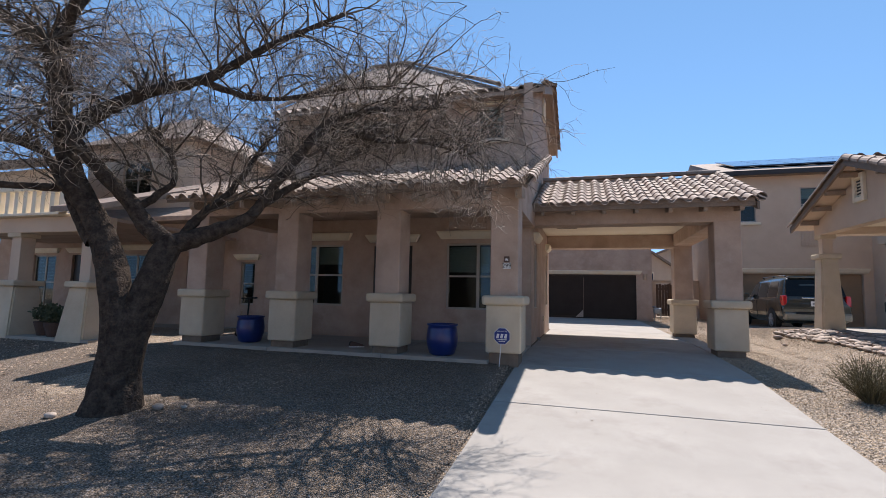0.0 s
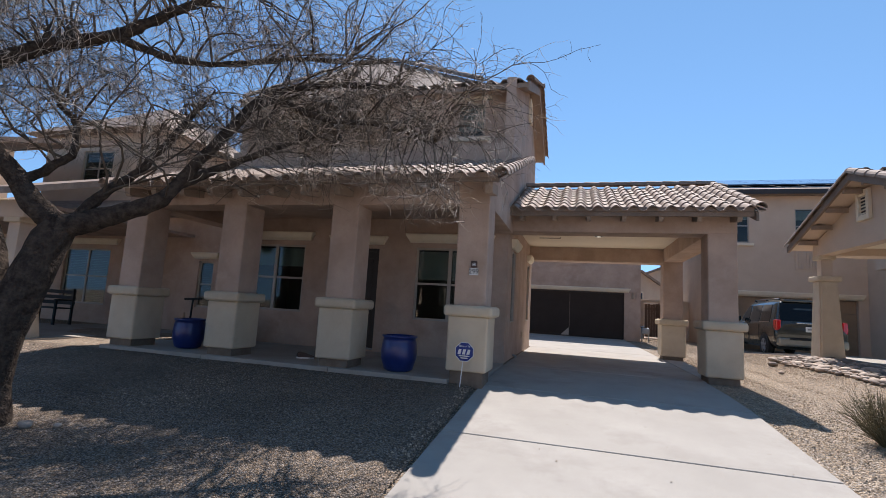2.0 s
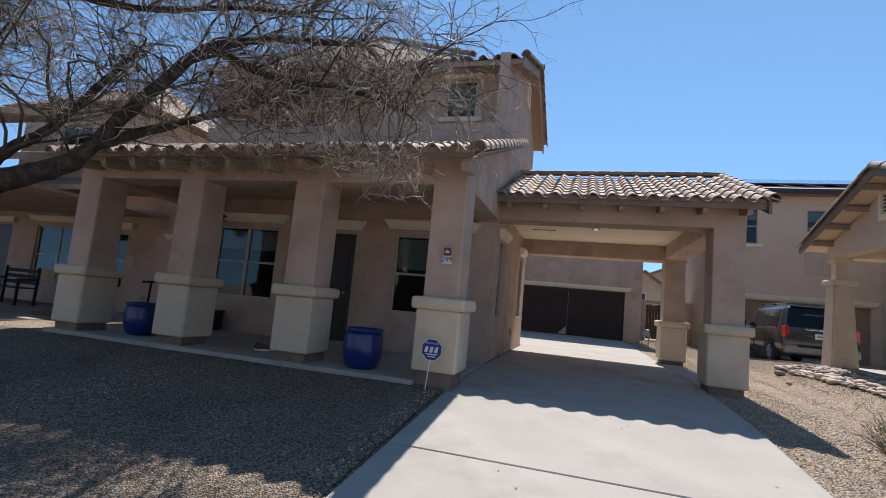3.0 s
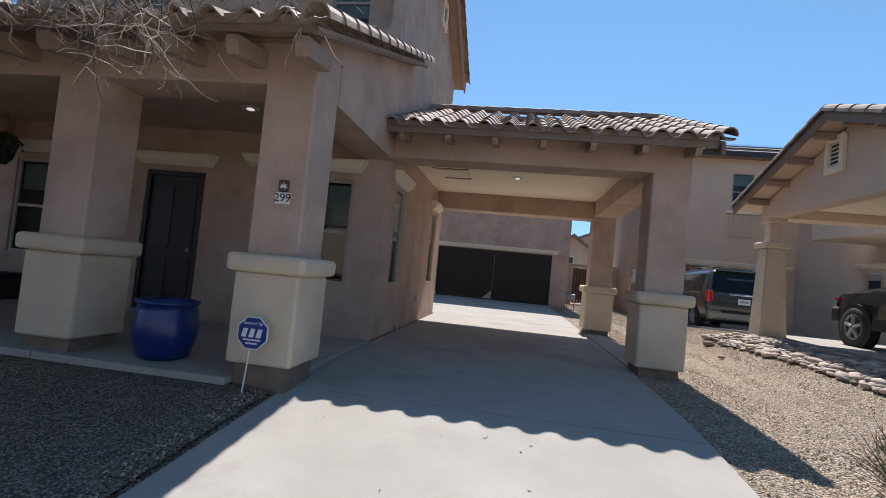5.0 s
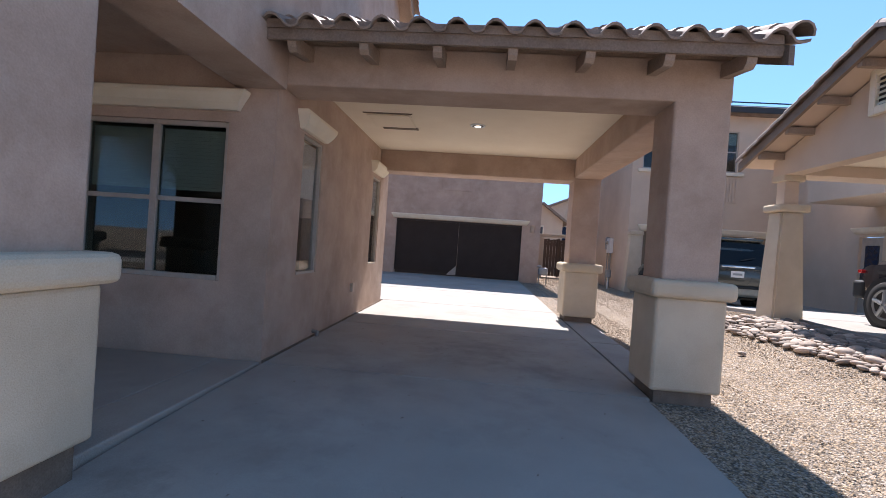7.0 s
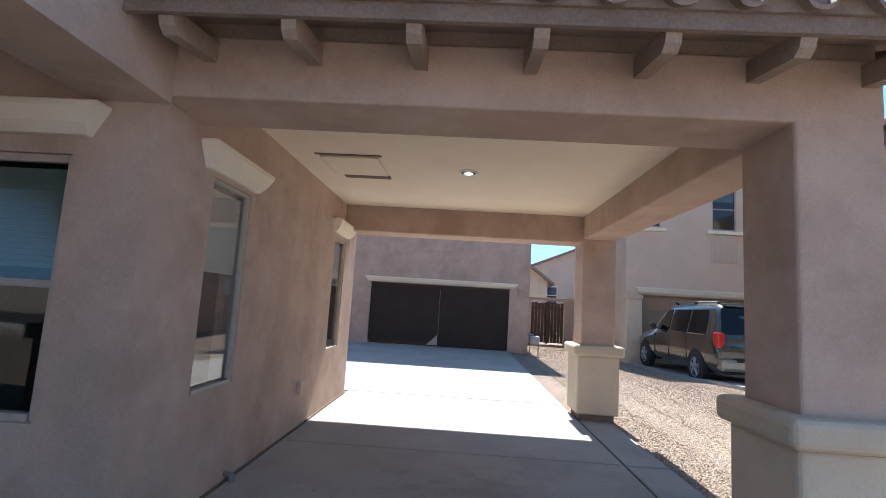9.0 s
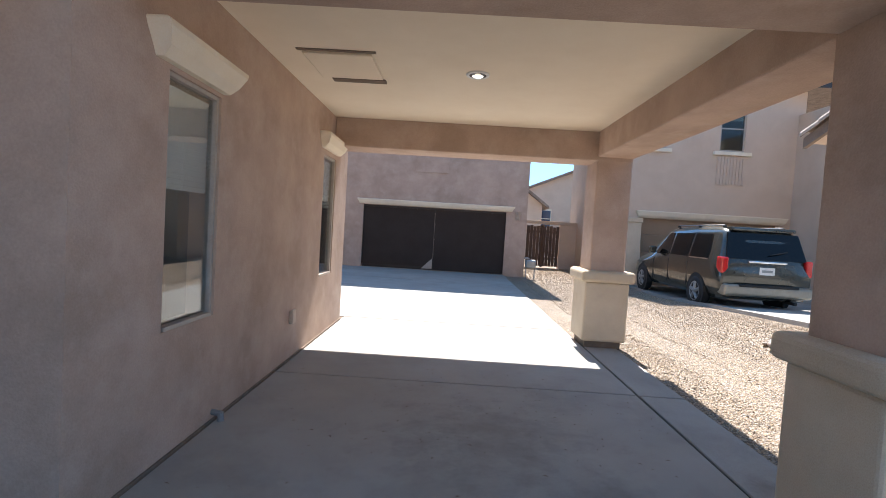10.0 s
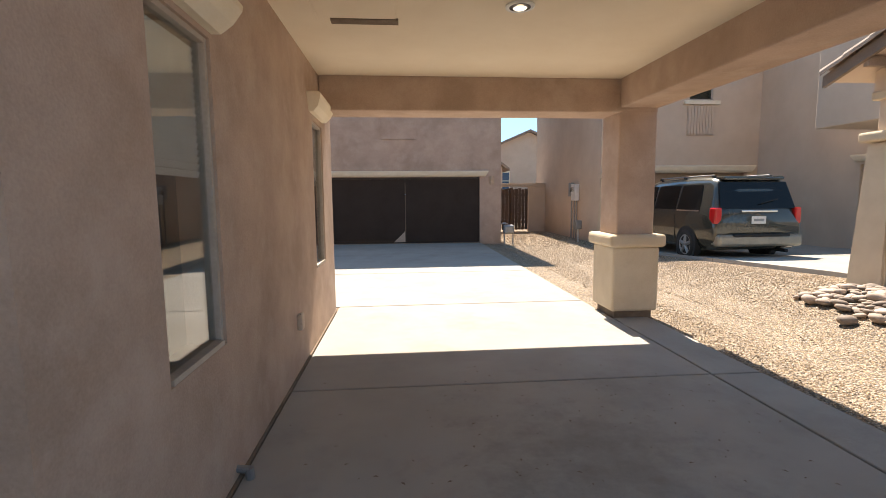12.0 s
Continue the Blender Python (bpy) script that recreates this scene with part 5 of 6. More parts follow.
for z, w in ((-.062, .075), (-.09, .05)):
    part("line", bm_box(SX - w, SX + w, SY - .0095, SY - .0072, SZ + z, SZ + z + .014), M_WHITE, plate)

tool = empty("push_scooter", "black folding scooter with a T handle behind the pot", "scooter")
part("stem", bm_cyl((-7.0, 8.55, .62), (-6.92, 8.5, 1.38), .018), M_BLACK, tool)
part("handlebar", bm_cyl((-7.1, 8.48, 1.37), (-6.74, 8.52, 1.39), .02), M_BLACK, tool)
part("deck", bm_box(-7.25, -6.98, 8.5, 8.6, .60, .625, .01), M_BLACK, tool)
part("wheel", bm_cyl((-7.0, 8.53, .6), (-7.0, 8.57, .6), .055, seg=16), M_BLACK, tool)
part("wheel", bm_cyl((-7.22, 8.53, .6), (-7.22, 8.57, .6), .055, seg=16), M_BLACK, tool)
part("grip", bm_cyl((-7.2, 8.62, .9), (-7.19, 8.6, 1.1), .02), M_LAMP_GLASS, tool)


def shoe(x, y, z, turn, material, label):
    e = empty("shoe", label, "shoe", "shoes on the porch")
    R = Matrix.Translation((x, y, z)) @ Matrix.Rotation(turn, 4, "Z")
    ring = lambda t, w, h0, h1: [tuple(R @ Vector(p)) for p in ((t, -w, h0), (t, w, h0), (t, w * .9, (h0 + h1) / 2), (t, w * .45, h1), (t, -w * .45, h1), (t, -w * .9, (h0 + h1) / 2))]
    part("upper", bm_rings([ring(-.13, .03, .02, .07), ring(-.10, .042, .02, .10), ring(-.02, .045, .02, .095), ring(.06, .05, .02, .065), ring(.12, .046, .02, .045), ring(.145, .02, .02, .03)]), material, e)
    part("sole", bm_rings([[tuple(R @ Vector((t, s * w, h))) for t, s, w in ((-.135, -1, .03), (-.06, -1, .045), (.06, -1, .053), (.14, -1, .025), (.14, 1, .025), (.06, 1, .053), (-.06, 1, .045), (-.135, 1, .03))] for h in (0, .022)]), M_WHITE, e, "pale sole")
    return e


shoe(-4.12, 8.12, .513, .6, M_TERRA, "dark red shoe lying by the column")
shoe(-4.27, 8.2, .513, 1.9, M_BLACK, "black shoe lying by the column")

# Planter shape stands in for a dark speaker-like box hanging here.
hang = empty("hanging_planter", "dark bushy planter standing in for a boxy object under the porch ceiling", "planter")
part("pot", bm_lathe([(.06, -.1), (.13, 0), (.15, .1), (.14, .1)], 20, (-6.9, 9.75, 2.62)), M_BLACK, hang)
for k in range(3):
    a = k * 2.094
    part("chain", bm_cyl((-6.9 + .14 * math.cos(a), 9.75 + .14 * math.sin(a), 2.72), (-6.9, 9.75, 3.3), .004, seg=5), M_STEEL, hang)


def leafy(name, centre, radii, n, size, material, parent, seed, up=0.3):
    rng = random.Random(seed)
    verts, faces = [], []
    for _ in range(n):
        d = Vector((rng.gauss(0, 1), rng.gauss(0, 1), rng.gauss(0, 1))).normalized() * rng.random() ** .4
        p = Vector((centre[0] + d.x * radii[0], centre[1] + d.y * radii[1], centre[2] + d.z * radii[2]))
        a = Vector((rng.gauss(0, 1), rng.gauss(0, 1), rng.gauss(up, 1))).normalized() * size * rng.uniform(.6, 1.3)
        b = a.orthogonal().normalized() * size * .28
        k = len(verts)
        verts += [p, p + a * .5 + b, p + a, p + a * .5 - b, p + a * .5 + a.cross(b).normalized() * size * .07]
        faces += [(k, k + 1, k + 4), (k + 1, k + 2, k + 4), (k + 2, k + 3, k + 4), (k + 3, k, k + 4)]
    me = bpy.data.meshes.new(name)
    me.from_pydata(verts, [], faces)
    me.materials.append(material)
    ob = new(name, me)
    ob.parent = parent
    return ob


leafy("foliage", (-6.9, 9.75, 2.82), (.2, .2, .17), 420, .07, M_SAGE, hang, 5)
bx = empty("storage_box", "dark plastic storage box against the porch wall", "box")
part("body", bm_box(-7.1, -6.55, 9.6, 10.0, .513, .86, .02), M_BLACK, bx)
part("lid", bm_box(-7.12, -6.53, 9.58, 10.02, .862, .91, .015), M_BLACK, bx)

# ---- house on the left ----
lh = empty("left_house", "two-storey tan stucco house with a tiled roof next door", "house")
LH_WIN = [(-9.6, -9.12, 1.12, 2.36), (-11.58, -11.1, 1.06, 2.56), (-14.5, -12.75, 1.0, 2.62), (-18.2, -17.15, .75, 2.6)]
part("wall", bm_wall("y", 11.4, 11.6, -20, -8.35, .3, 3.75, LH_WIN + [(-16.4, -15.5, .5, 2.6)]), M_STUCCO, lh)
part("wall", bm_wall("x", -8.55, -8.35, 11.6, 18, .3, 3.75), M_STUCCO, lh)
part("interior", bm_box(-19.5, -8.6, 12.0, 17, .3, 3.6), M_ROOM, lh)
part("slab", bm_box(-17.5, -9.5, 7.0, 11.4, .2, .47), M_SLAB, lh)
part("porch_beam", bm_box(-17.4, -9.75, 7.15, 7.6, 2.72, 3.06, .015), M_STUCCO_L, lh)
part("porch_ceiling", bm_box(-17.4, -9.75, 7.6, 11.3, 2.98, 3.05), M_STUCCO, lh)
part("upper_wall", bm_wall("y", 12.3, 12.5, -17.3, -12.5, 3.6, 6.5, [(-15.6, -14.3, 4.75, 5.95)]), M_STUCCO_L, lh)
part("upper_wall", bm_wall("x", -12.7, -12.5, 12.5, 17.0, 3.6, 6.5), M_STUCCO_L, lh)
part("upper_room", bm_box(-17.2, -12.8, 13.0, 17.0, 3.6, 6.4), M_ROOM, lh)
part("balcony_wall", bm_wall("y", 8.7, 8.9, -20, -13.2, 3.06, 4.7), M_STUCCO_L, lh)
part("roof", bm_prism([(8.2, 4.7), (8.2, 4.83), (11.5, 5.9), (11.5, 5.75)], "x", -20.4, -12.9), M_TILE_J, lh, "brown tiled balcony roof")
bal = part("balcony", bm_box(-17.5, -10.6, 6.95, 8.6, 3.062, 3.12, .01), M_TRIM, lh, "cream balcony edge")
for k in range(25):
    part("baluster", bm_box(-17.4 + k * .28, -17.28 + k * .28, 7.0, 7.1, 3.12, 3.62, .006), M_TRIM, bal)
part("balcony_rail", bm_box(-17.5, -10.6, 6.97, 7.13, 3.62, 3.72, .01), M_TRIM, bal)
part("roof", bm_prism([(6.75, 3.08), (6.75, 3.2), (11.2, 4.75), (11.2, 4.6)], "x", -10.55, -9.3), M_TILE_J, lh, "brown tiled porch roof")
part("roof", bm_prism([(10.75, 3.55), (10.75, 3.68), (15.0, 5.3), (18.4, 3.7), (18.4, 3.55)], "x", -20.4, -8.75), M_TILE_J, lh, "brown tiled lower roof")
lhh = bmesh.new()
lv_ = [lhh.verts.new(p) for p in ((-17.8, 11.8, 6.5), (-12.0, 11.8, 6.5), (-12.0, 17.6, 6.5), (-17.8, 17.6, 6.5), (-15.4, 14.6, 8.35), (-14.5, 14.6, 8.35))]
for f in ((0, 1, 5, 4), (1, 2, 5), (2, 3, 4, 5), (3, 0, 4), (3, 2, 1, 0)):
    lhh.faces.new([lv_[k] for k in f])
part("roof", lhh, M_TILE_J, lh, "brown tiled hip roof")
for a, b, lo, hi, y in [(*w_, 11.4) for w_ in LH_WIN] + [(-15.6, -14.3, 4.75, 5.95, 12.3)]:
    w = part("window", bm_box(a, b, y + .06, y + .1, lo, lo + .05), M_FRAME, lh)
    part("window_frame", bm_box(a, a + .05, y + .06, y + .1, lo, hi), M_FRAME, w)
    part("window_frame", bm_box(b - .05, b, y + .06, y + .1, lo, hi), M_FRAME, w)
    part("window_frame", bm_box(a, b, y + .06, y + .1, hi - .05, hi), M_FRAME, w)
    part("meeting_rail", bm_box(a, b, y + .06, y + .1, (lo + hi) / 2 - .02, (lo + hi) / 2 + .02), M_FRAME, w)
    if b - a > 1:
        part("mullion", bm_box((a + b) / 2 - .03, (a + b) / 2 + .03, y + .06, y + .1, lo, hi), M_FRAME, w)
    g = part("pane", bm_box(a, b, y + .075, y + .08, lo, hi), M_GLASS_P, w)
    g.visible_shadow = False
    bl = bmesh.new()
    for k in range(int((hi - lo) / .05)):
        bm_box(a + .06, b - .06, y + .13, y + .16, lo + .05 * k, lo + .05 * k + .004, bm=bl)
    part("blind", bl, M_BLIND, w, "pale slatted blind")
for a, b, z in ((-9.72, -9.0, 2.42), (-11.43, -10.96, 2.64), (-14.66, -12.5, 2.74), (-16.5, -15.4, 2.66), (-18.3, -17.05, 2.66)):
    lintel("lintel", "y", 11.4, a, b, z, z + .17, -.12)
part("door", bm_box(-16.4, -15.5, 11.48, 11.53, .5, 2.6), M_DARK, lh, "dark front door")
for x in (-10.08, -12.25):
    tapered_column("left_porch_column", x, 7.38, .45, 1.66, 2.74, "cream tapered stucco porch column of the house next door", w0=.40, w1=.26, group="neighbour porch columns", shaft=.15)
bench = empty("garden_bench", "dark metal garden bench on the neighbouring porch", "bench")
for k in range(4):
    part("seat_slat", bm_box(-13.4, -12.2, 9.7 + k * .11, 9.79 + k * .11, .9, .925, .004), M_BLACK, bench)
for k in range(3):
    part("back_slat", bm_box(-13.4, -12.2, 10.16, 10.19, 1.0 + k * .14, 1.09 + k * .14, .004), M_BLACK, bench)
for x in (-13.38, -12.26):
    part("leg", bm_box(x, x + .05, 9.72, 9.77, .5, 1.1, .004), M_BLACK, bench)
    part("leg", bm_box(x, x + .05, 10.13, 10.18, .5, 1.42, .004), M_BLACK, bench)
    part("armrest", bm_box(x, x + .05, 9.7, 10.16, 1.1, 1.14, .006), M_BLACK, bench)
for x, y in ((-10.9, 7.3), (-11.35, 7.4)):
    pt = empty("plant_pot", "dark pot with a low green plant by the neighbouring porch", "plant pot", "neighbour porch plants")
    part("body", bm_lathe([(.13, 0), (.2, .25), (.21, .3), (.18, .3)], 20, (x, y, .472)), M_TERRA, pt)
    leafy("foliage", (x, y, .95), (.25, .25, .2), 300, .09, M_SAGE, pt, int(x * 10))


# ---- tree ----
def tubes(name, lines, material, parent, sides=5, kind=""):
    """Join tapered tubes; lines is a list of ([points], [radii])."""
    verts, faces = [], []
    for pts, rad in lines:
        base = len(verts)
        n = len(pts)
        u = None
        for i in range(n):
            d = (pts[min(i + 1, n - 1)] - pts[max(i - 1, 0)])
            d = d.normalized() if d.length > 1e-9 else Vector((0, 0, 1))
            u = d.orthogonal().normalized() if u is None else (u - d * u.dot(d)).normalized()
            v = d.cross(u)
            for k in range(sides):
                a = 2 * math.pi * k / sides
                verts.append(pts[i] + rad[i] * (math.cos(a) * u + math.sin(a) * v))
        for i in range(n - 1):
            for k in range(sides):
                j = (k + 1) % sides
                faces.append((base + i * sides + k, base + i * sides + j, base + (i + 1) * sides + j, base + (i + 1) * sides + k))
        faces.append(tuple(base + (n - 1) * sides + k for k in range(sides)))
    me = bpy.data.meshes.new(name)
    me.from_pydata([tuple(v) for v in verts], [], faces)
    me.materials.append(material)
    for p in me.polygons:
        p.use_smooth = sides > 4
    ob = new(name, me)
    ob.parent = parent
    if kind:
        tagged(ob, kind=kind)
    return ob


def smooth_line(pts, steps=5):
    out = []
    P = [pts[0]] + pts + [pts[-1]]
    for i in range(1, len(P) - 2):
        for s in range(steps):
            t = s / steps
            a, b, c, d = P[i - 1], P[i], P[i + 1], P[i + 2]
            out.append(.5 * (2 * b + (c - a) * t + (2 * a - 5 * b + 4 * c - d) * t * t + (3 * b - a - 3 * c + d) * t ** 3))
    return out + [pts[-1]]


tree = empty("mesquite_tree", "bare leaning mesquite tree with dark forked trunk and dense pale twigs", "tree")
rng = random.Random(11)
TF, TR = Vector((-.289, .957, 0)), Vector((.957, .289, 0))
T0 = Vector((-5.25, 4.15, .16))


def tp(u, z, d=0.0):
    """A point of the tree: u metres across, z up from the root, d away from the street."""
    return T0 + TR * u + TF * d + Vector((0, 0, z))


BOUGHS = [
    ([tp(.0, -.15), tp(.02, .45, .02), tp(.0, .9, .03), tp(-.1, 1.35, .03), tp(-.2, 1.75, .05), tp(-.43, 2.22, .05), tp(-.66, 2.65, 0), tp(-.83, 3.24, -.05), tp(-.86, 3.9, -.1), tp(-.97, 4.5, -.1), tp(-.76, 5.3, .1)], .29, .06),
    ([tp(.02, .2), tp(.1, .75, .03), tp(.2, 1.12, .08), tp(.28, 1.4, .1), tp(.36, 1.74, .15), tp(.46, 2.02, .2)], .25, .15),
    ([tp(.42, 1.93, .18), tp(.18, 2.16, .1), tp(.0, 2.42, .05), tp(-.2, 2.69, -.1), tp(-.54, 3.1, -.2), tp(-.73, 3.5, -.3), tp(-.75, 4.2, -.5)], .14, .05),
    ([tp(.42, 1.92, .18), tp(.66, 2.02, .24), tp(.89, 2.11, .28), tp(1.26, 2.27, .33), tp(1.42, 2.45, .38), tp(1.86, 3.2, .55), tp(2.2, 3.75, .75), tp(2.9, 4.05, 1.0), tp(3.7, 4.2, 1.25)], .15, .03),
    ([tp(.55, 1.98, .2), tp(.64, 2.18, .26), tp(.76, 2.36, .3), tp(.96, 2.58, .4), tp(1.15, 2.91, .5), tp(1.4, 3.5, .7)], .085, .03),
    ([tp(-.42, 1.95, .05), tp(-.55, 2.1, .06), tp(-.74, 2.4, .1), tp(-.95, 2.69, .15), tp(-1.22, 3.03, .2), tp(-1.5, 3.18, .25), tp(-2.3, 3.4, .4)], .10, .035),
    ([tp(-.7, 2.6, 0), tp(-1.0, 2.56, -.2), tp(-1.6, 2.58, -.4), tp(-2.4, 2.75, -.5)], .06, .022),
    ([tp(-.8, 3.2, -.05), tp(-.6, 3.5, .05), tp(-.31, 3.7, .1), tp(.06, 3.9, .15), tp(.66, 4.08, .2), tp(.97, 4.3, .28), tp(1.38, 4.6, .35), tp(1.72, 4.8, .4), tp(2.4, 5.2, .5)], .125, .03),
    ([tp(.7, 4.07, .22), tp(1.1, 3.98, .4), tp(1.56, 4.02, .6), tp(2.3, 4.3, .9), tp(3.0, 4.5, 1.2)], .055, .02),
    ([tp(-.85, 3.8, -.1), tp(-1.4, 4.5, .2), tp(-2.2, 5.0, .4), tp(-3.0, 5.3, .6)], .08, .025),
    ([tp(-.9, 4.4, -.1), tp(-.3, 5.1, -.6), tp(.4, 5.6, -1.1), tp(1.0, 5.8, -1.5)], .07, .02),
    ([tp(1.44, 2.5, .38), tp(1.75, 2.9, .9), tp(2.1, 3.3, 1.4), tp(2.6, 3.7, 1.8)], .07, .025),
    ([tp(.05, 2.36, .06), tp(.2, 2.55, .2), tp(.35, 2.77, .3), tp(.24, 3.14, .4), tp(-.05, 3.37, .5)], .06, .03),
    ([tp(2.2, 3.75, .75), tp(2.8, 3.6, 1.0), tp(3.5, 3.65, 1.2), tp(4.2, 3.5, 1.35)], .05, .02),
]
limb_lines = []
for pts, r0, r1 in BOUGHS:
    pts = smooth_line(pts, 6)
    n = len(pts)
    rad = [r0 + (r1 - r0) * (i / (n - 1)) ** .62 for i in range(n)]
    pts = [p + Vector((rng.uniform(-1, 1), rng.uniform(-1, 1), rng.uniform(-1, 1))) * (.008 if rr < .07 else 0) for p, rr in zip(pts, rad)]
    if r0 > .26:
        for i, k in ((0, 1.32), (1, 1.27), (2, 1.2), (3, 1.13), (4, 1.08), (5, 1.04)):
            rad[i] *= k
    limb_lines.append((pts, rad))


def rugged(ob, amount):
    """Furrowed bark: push the surface in and out in long ridges that run up the stem."""
    for v in ob.data.vertices:
        c = Vector((v.co.x * 11, v.co.y * 11, v.co.z * 1.3))
        v.co += v.normal * amount * (noise.noise(c) + .6 * noise.noise(c * 2.3))


for k, (pts, rad) in enumerate(limb_lines):
    ob = tubes("trunk" if k < 2 else "limb", [(pts, rad)], M_BARK, tree, 36 if k < 2 else 14)
    rugged(ob, .028 if k < 2 else .12 * rad[0])


def grow(start, direction, length, seg, droop, wob):
    pts, d = [start], direction.normalized()
    for i in range(seg):
        d = (d + Vector((rng.gauss(0, wob), rng.gauss(0, wob), rng.gauss(0, wob) - droop))).normalized()
        pts.append(pts[-1] + d * length / seg)
    return pts


branches, fine, twigs = [], [], []
for k, (pts, rad) in enumerate(limb_lines):
    if k == 1:
        continue
    first = int(len(pts) * (.55 if k == 0 else .25))
    count = 15 if k in (3, 7, 8, 4, 11, 13) else 9
    for _ in range(count):
        i = rng.randrange(first, len(pts))
        out = (pts[i] - tp(.4, 2.6, .4))
        out.z = abs(out.z) * .4
        d = out.normalized() * .8 + Vector((rng.gauss(0, .6), rng.gauss(0, .6), rng.uniform(-.1, .9)))
        branches.append(grow(pts[i], d, rng.uniform(.9, 1.9), 7, .05, .22))
    branches.append(grow(pts[-1], pts[-1] - pts[-3], rng.uniform(.7, 1.3), 6, .08, .2))
for b in branches:
    for _ in range(7):
        i = rng.randrange(1, len(b))
        d = (b[i] - b[i - 1]).normalized() * .7 + Vector((rng.gauss(0, .7), rng.gauss(0, .7), rng.gauss(.05, .6)))
        fine.append(grow(b[i], d, rng.uniform(.45, 1.05), 6, .10, .25))
for f in fine:
    for _ in range(6):
        i = rng.randrange(1, len(f))
        d = (f[i] - f[i - 1]).normalized() * .6 + Vector((rng.gauss(0, .8), rng.gauss(0, .8), rng.gauss(-.1, .7)))
        twigs.append(grow(f[i], d, rng.uniform(.12, .4), 4, .10, .34))
# weeping clusters that fill the crown, each hung on a branch from the nearest limb
anchors = [p for k, (pts, rad) in enumerate(limb_lines) if k not in (0, 1) for p in pts[len(pts) // 3:]]
for cu, cz, cd, ru, rz_, rd, n in ((2.75, 3.8, 2.4, 1.5, 1.0, .8, 200), (2.7, 3.3, .7, 1.1, .7, .7, 14), (4.1, 3.7, .9, 1.2, 1.0, .8, 34), (4.2, 2.65, .42, .22, .18, .2, 5), (1.6, 4.9, 1.1, 2.4, 1.1, 1.3, 56), (-1.3, 4.3, .2, 1.9, 1.3, 1.5, 165), (1.0, 3.4, .7, 1.0, .7, 1.0, 26)):
    for _ in range(n):
        d = Vector((rng.gauss(0, 1), rng.gauss(0, 1), rng.gauss(0, 1))).normalized() * rng.random() ** .45
        c = tp(cu + ru * d.x, cz + rz_ * d.z, cd + rd * d.y)
        a = min(anchors, key=lambda p: (p - c).length)
        mid = (a + c) / 2 + Vector((rng.gauss(0, .12), rng.gauss(0, .12), .18))
        line = smooth_line([a, mid, c], 4)
        if (c - a).length > .15:
            branches.append(line)
        out = (c - a).normalized() * .6
        for _ in range(6):
            f = grow(c, out + Vector((rng.gauss(0, .7), rng.gauss(0, .7), rng.gauss(-.1, .6))), rng.uniform(.35, .9), 6, .13, .25)
            fine.append(f)
            for _ in range(8):
                i = rng.randrange(1, len(f))
                twigs.append(grow(f[i], (f[i] - f[i - 1]).normalized() * .7 + Vector((rng.gauss(0, .7), rng.gauss(0, .7), rng.gauss(-.2, .6))), rng.uniform(.10, .36), 4, .10, .34))
OK_ = lambda p: p[-1].z > (2.3 if p[-1].x > -1.8 else 2.6) + .25 * rng.random() and not (p[-1].y > 6.6 and p[-1].z < 3.6 + .375 * (p[-1].y - 6.9)) and not (p[-1].y > 10 and p[-1].z < 7)
branches = [p for p in branches if OK_(p)]
fine = [p for p in fine if OK_(p)]
twigs = [p for p in twigs if OK_(p)]
tubes("branches", [(p, [.015 * (1 - .7 * i / (len(p) - 1)) for i in range(len(p))]) for p in branches], M_BRANCH, tree, 5, "stuff")
# Branchlets use the darker bark colour to imitate backlit twigs.
tubes("branchlets", [(p, [.0043 * (1 - .55 * i / (len(p) - 1)) for i in range(len(p))]) for p in fine], M_BRANCH, tree, 4, "stuff")
tubes("twigs", [(p, [.0027 * (1 - .5 * i / (len(p) - 1)) for i in range(len(p))]) for p in twigs], M_TWIG, tree, 3, "stuff")

# ---- dry shrub by the drive ----
sh = empty("dry_shrub", "low dry grey-green shrub in the gravel beside the drive", "shrub")
stems = []
for _ in range(520):
    a, r = rng.uniform(0, 6.283), .1 * rng.random()
    p = Vector((3.42 + r * math.cos(a), 7.0 + r * math.sin(a), gz(3.42, 7.0) - .03))
    d = Vector((math.cos(a) * rng.uniform(.1, 1.0), math.sin(a) * rng.uniform(.1, 1.0), rng.uniform(.6, 1.3)))
    stems.append((grow(p, d, rng.uniform(.3, .62), 5, -.02, .16), None))
tubes("stems", [(p, [.0035 * (1 - .6 * i / 5) for i in range(6)]) for p, _ in stems], M_BUSH, sh, 3, "stuff")
tagged(leafy("leaves", (3.42, 7.0, gz(3.42, 7.0) + .27), (.36, .36, .22), 1500, .028, M_BUSH, sh, 9, .8), kind="stuff")


# ---- stones and gravel ----
def stone_mesh(seed):
    r = random.Random(seed)
    bm = bmesh.new()
    bmesh.ops.create_icosphere(bm, subdivisions=2, radius=1.0)
    for v in bm.verts:
        n = noise.noise(v.co * .9 + Vector((seed * 3.1, 0, 0)))
        v.co = Vector((v.co.x * (1 + .22 * n), v.co.y * .78 * (1 + .2 * n), v.co.z * .40 * (1 + .15 * n)))
    me = bpy.data.meshes.new("stone")
    bm.to_mesh(me)
    bm.free()
    me.materials.append(M_COBBLE)
    for p in me.polygons:
        p.use_smooth = True
    return me


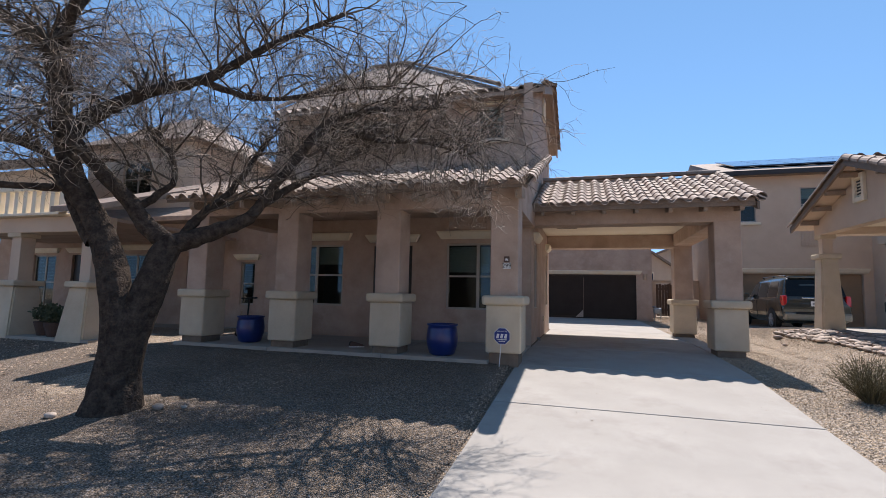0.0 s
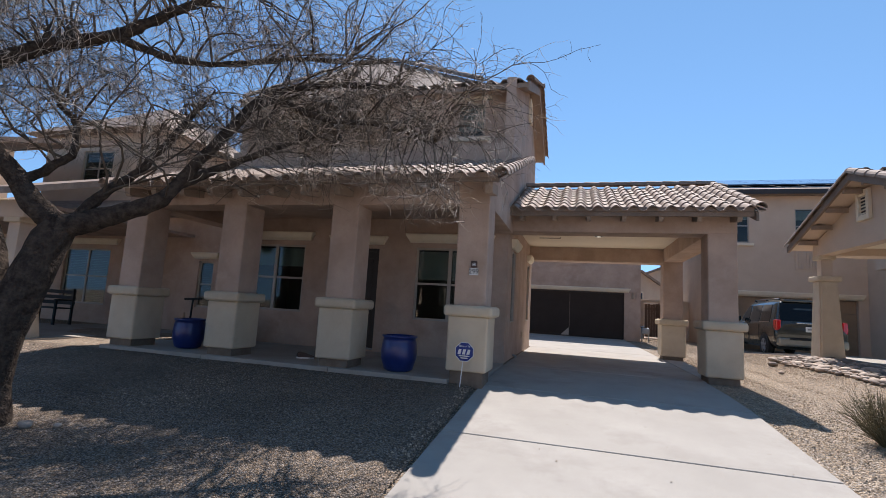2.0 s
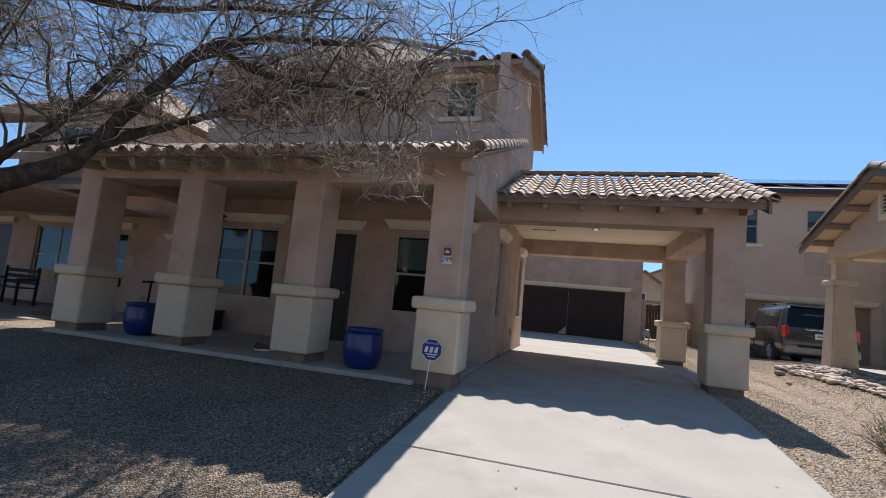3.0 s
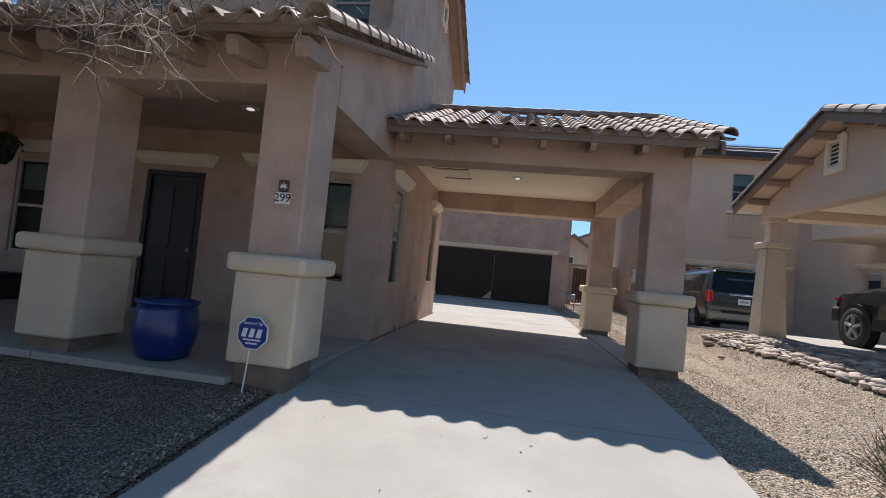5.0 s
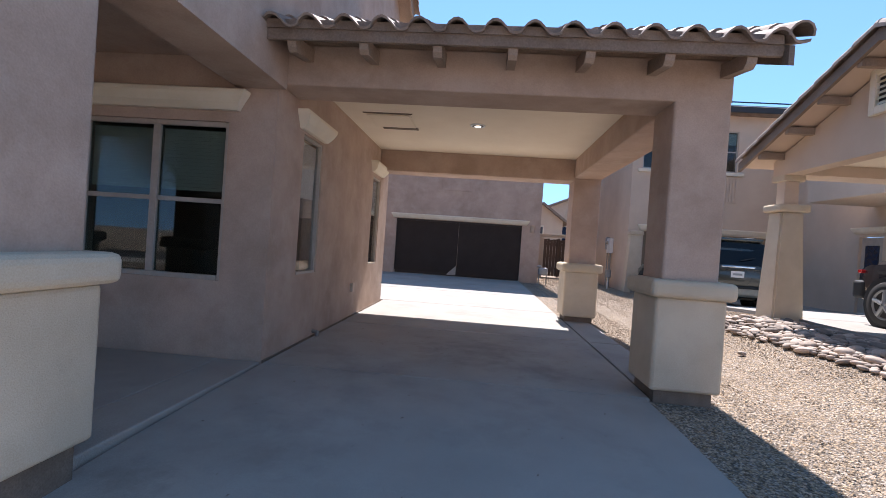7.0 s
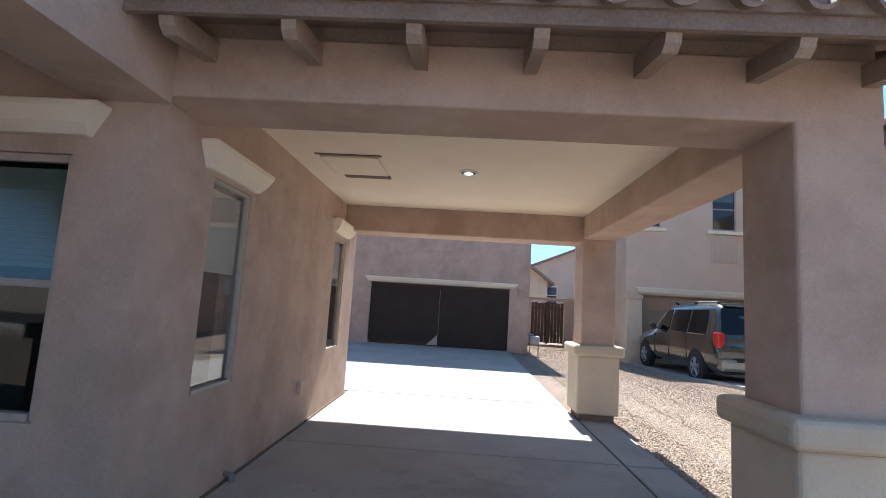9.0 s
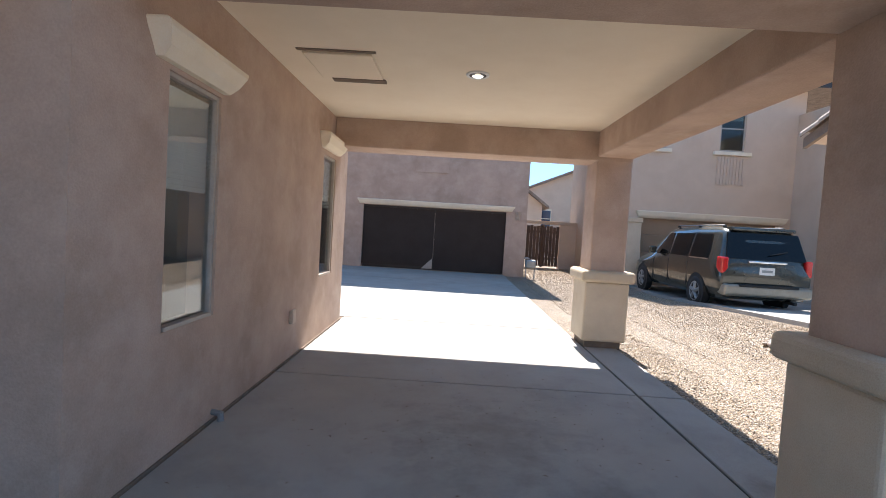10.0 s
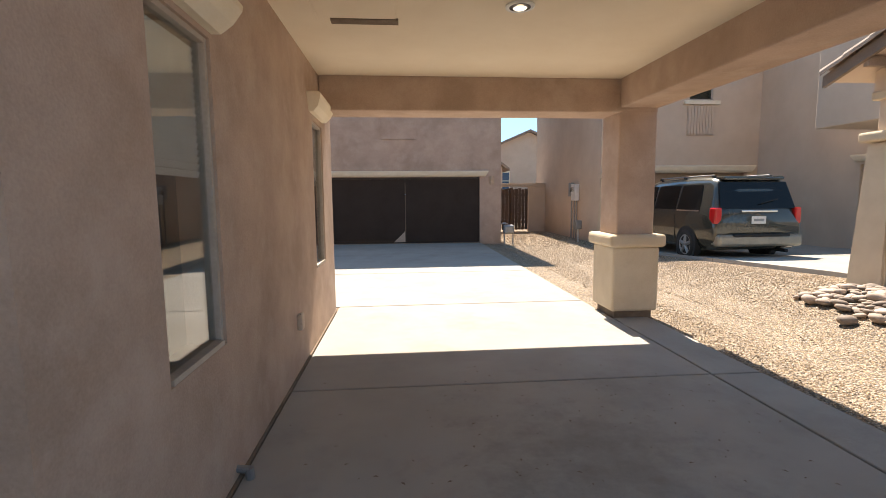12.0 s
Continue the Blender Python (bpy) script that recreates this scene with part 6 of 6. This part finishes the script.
STONES = [stone_mesh(k) for k in range(9)]
bed = empty("river_rock_bed", "bed of rounded grey-tan river rocks along the next drive", "rock bed", kind="structure")
rng = random.Random(4)
placed, sv, sf = [], [], []
tries = 0
while len(placed) < 900 and tries < 26000:
    tries += 1
    y = rng.uniform(8.6, 14.5)
    x = rng.uniform(4.75 + .06 * (14.4 - y), 6.15)
    if x < 4.85 and y > 13.6:
        continue
    if x > 5.75 and y > 14.2:
        continue
    s = rng.uniform(.042, .115)
    if any((x - a) ** 2 + (y - b) ** 2 < (.62 * (s + c)) ** 2 for a, b, c in placed):
        continue
    placed.append((x, y, s))
    mx = Matrix.Translation((x, y, gz(x, y) - .01 + .25 * s)) @ Euler((rng.uniform(-.3, .3), rng.uniform(-.3, .3), rng.uniform(0, 6.28))).to_matrix().to_4x4() @ Matrix.Diagonal((s, s, s * rng.uniform(.8, 1.3), 1))
    me = STONES[rng.randrange(9)]
    if len(placed) <= 300:
        ob = new("stone", me)
        ob.parent = bed
        ob.matrix_basis = mx
    else:
        k = len(sv)
        sv.extend(mx @ v.co for v in me.vertices)
        sf.extend([k + i for i in p.vertices] for p in me.polygons)
me = bpy.data.meshes.new("stones")
me.from_pydata(sv, [], sf)
me.materials.append(M_COBBLE_J)
me.polygons.foreach_set("use_smooth", [True] * len(me.polygons))
ob = new("stones", me)
ob.parent = bed
tagged(ob, kind="stuff")
for x, y, s in ((-4.72, 4.3, .075), (-5.6, 3.72, .07), (-4.45, 4.4, .04), (4.6, 13.5, .1), (4.3, 12.2, .05)):
    ob = new("rock", STONES[int(s * 100) % 9])
    ob.matrix_basis = Matrix.Translation((x, y, gz(x, y) + .2 * s)) @ Matrix.Diagonal((s, s, s * 1.4, 1))
    tagged(ob, "small rounded grey rock lying in the gravel", "rock", "loose rocks")


def pebbles(n, x0, x1, y0, y1, smin, smax, seed, keep, material=None):
    r = np.random.RandomState(seed)
    x, y = r.uniform(x0, x1, n), r.uniform(y0, y1, n)
    ok = keep(x, y)
    x, y = x[ok], y[ok]
    n = len(x)
    z = np.array([gz(a, b) + (.0105 * noise.noise((a * .5, b * .5, 0)) - .006 if a > 2 else 0) for a, b in zip(x, y)]) - .025
    base = np.array([(1, 0, 0), (-1, 0, 0), (0, 1, 0), (0, -1, 0), (0, 0, 1), (0, 0, -1)], float)
    s = r.uniform(smin, smax, (n, 1, 1)) * r.uniform(.6, 1.25, (n, 1, 3)) * np.array([1, 1, .75])
    v = base[None] * s * r.uniform(.75, 1.25, (n, 6, 1))
    a = r.uniform(0, 6.283, n)
    c, q = np.cos(a)[:, None], np.sin(a)[:, None]
    t = r.uniform(-.5, .5, n)[:, None]
    vx, vy, vz = v[..., 0], v[..., 1], v[..., 2]
    vz2, vx2 = vz * np.cos(t) - vx * np.sin(t), vz * np.sin(t) + vx * np.cos(t)
    P = np.stack([vx2 * c - vy * q + x[:, None], vx2 * q + vy * c + y[:, None], vz2 + z[:, None] + s[:, :, 2] * .45], -1).reshape(-1, 3)
    F = np.array([(0, 2, 4), (2, 1, 4), (1, 3, 4), (3, 0, 4), (2, 0, 5), (1, 2, 5), (3, 1, 5), (0, 3, 5)])
    faces = (F[None] + 6 * np.arange(n)[:, None, None]).reshape(-1, 3)
    me = bpy.data.meshes.new("gravel_stones")
    me.from_pydata(P.tolist(), [], faces.tolist())
    me.materials.append(material or M_PEBBLE)
    return tagged(new("gravel_stones", me), "loose tan and brown gravel stones covering the yard", "gravel", kind="stuff")


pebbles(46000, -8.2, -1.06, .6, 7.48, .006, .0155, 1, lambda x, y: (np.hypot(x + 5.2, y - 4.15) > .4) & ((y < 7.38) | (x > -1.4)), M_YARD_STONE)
pebbles(34000, 2.46, 6.2, 3.0, 14.5, .006, .014, 2, lambda x, y: ~((y > 9.9) & (x < 2.9)))
pebbles(26000, 2.92, 6.25, 14.5, 23.0, .007, .014, 3, lambda x, y: x > 2.5)
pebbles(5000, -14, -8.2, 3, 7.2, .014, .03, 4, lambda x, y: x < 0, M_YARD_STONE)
pebbles(3500, 3.2, 6.1, 23.0, 29.4, .016, .032, 5, lambda x, y: x > 0)

# dry leaf crumbs and dark spots on the carport floor
lv, lf = [], []
rng = random.Random(8)
for _ in range(210):
    x, y = (rng.gauss(.9, .9), rng.gauss(11.9, .7)) if rng.random() < .65 else (rng.uniform(-.9, 2.3), rng.uniform(5, 13))
    if not -1 < x < 2.4:
        continue
    s, a, z, k = rng.uniform(.005, .019), rng.uniform(0, 6.28), ground_z(y) + .003, len(lv)
    lv += [(x + s * math.cos(a), y + s * math.sin(a), z), (x - .4 * s * math.sin(a), y + .4 * s * math.cos(a), z + .004), (x - s * math.cos(a), y - s * math.sin(a), z), (x + .4 * s * math.sin(a), y - .4 * s * math.cos(a), z + .004)]
    lf += [(k, k + 1, k + 3), (k + 1, k + 2, k + 3)]
me = bpy.data.meshes.new("leaf_litter")
me.from_pydata(lv, [], lf)
me.materials.append(M_BASE)
tagged(new("leaf_litter", me), "scattered dry brown leaf crumbs on the concrete", "leaf litter", kind="stuff")
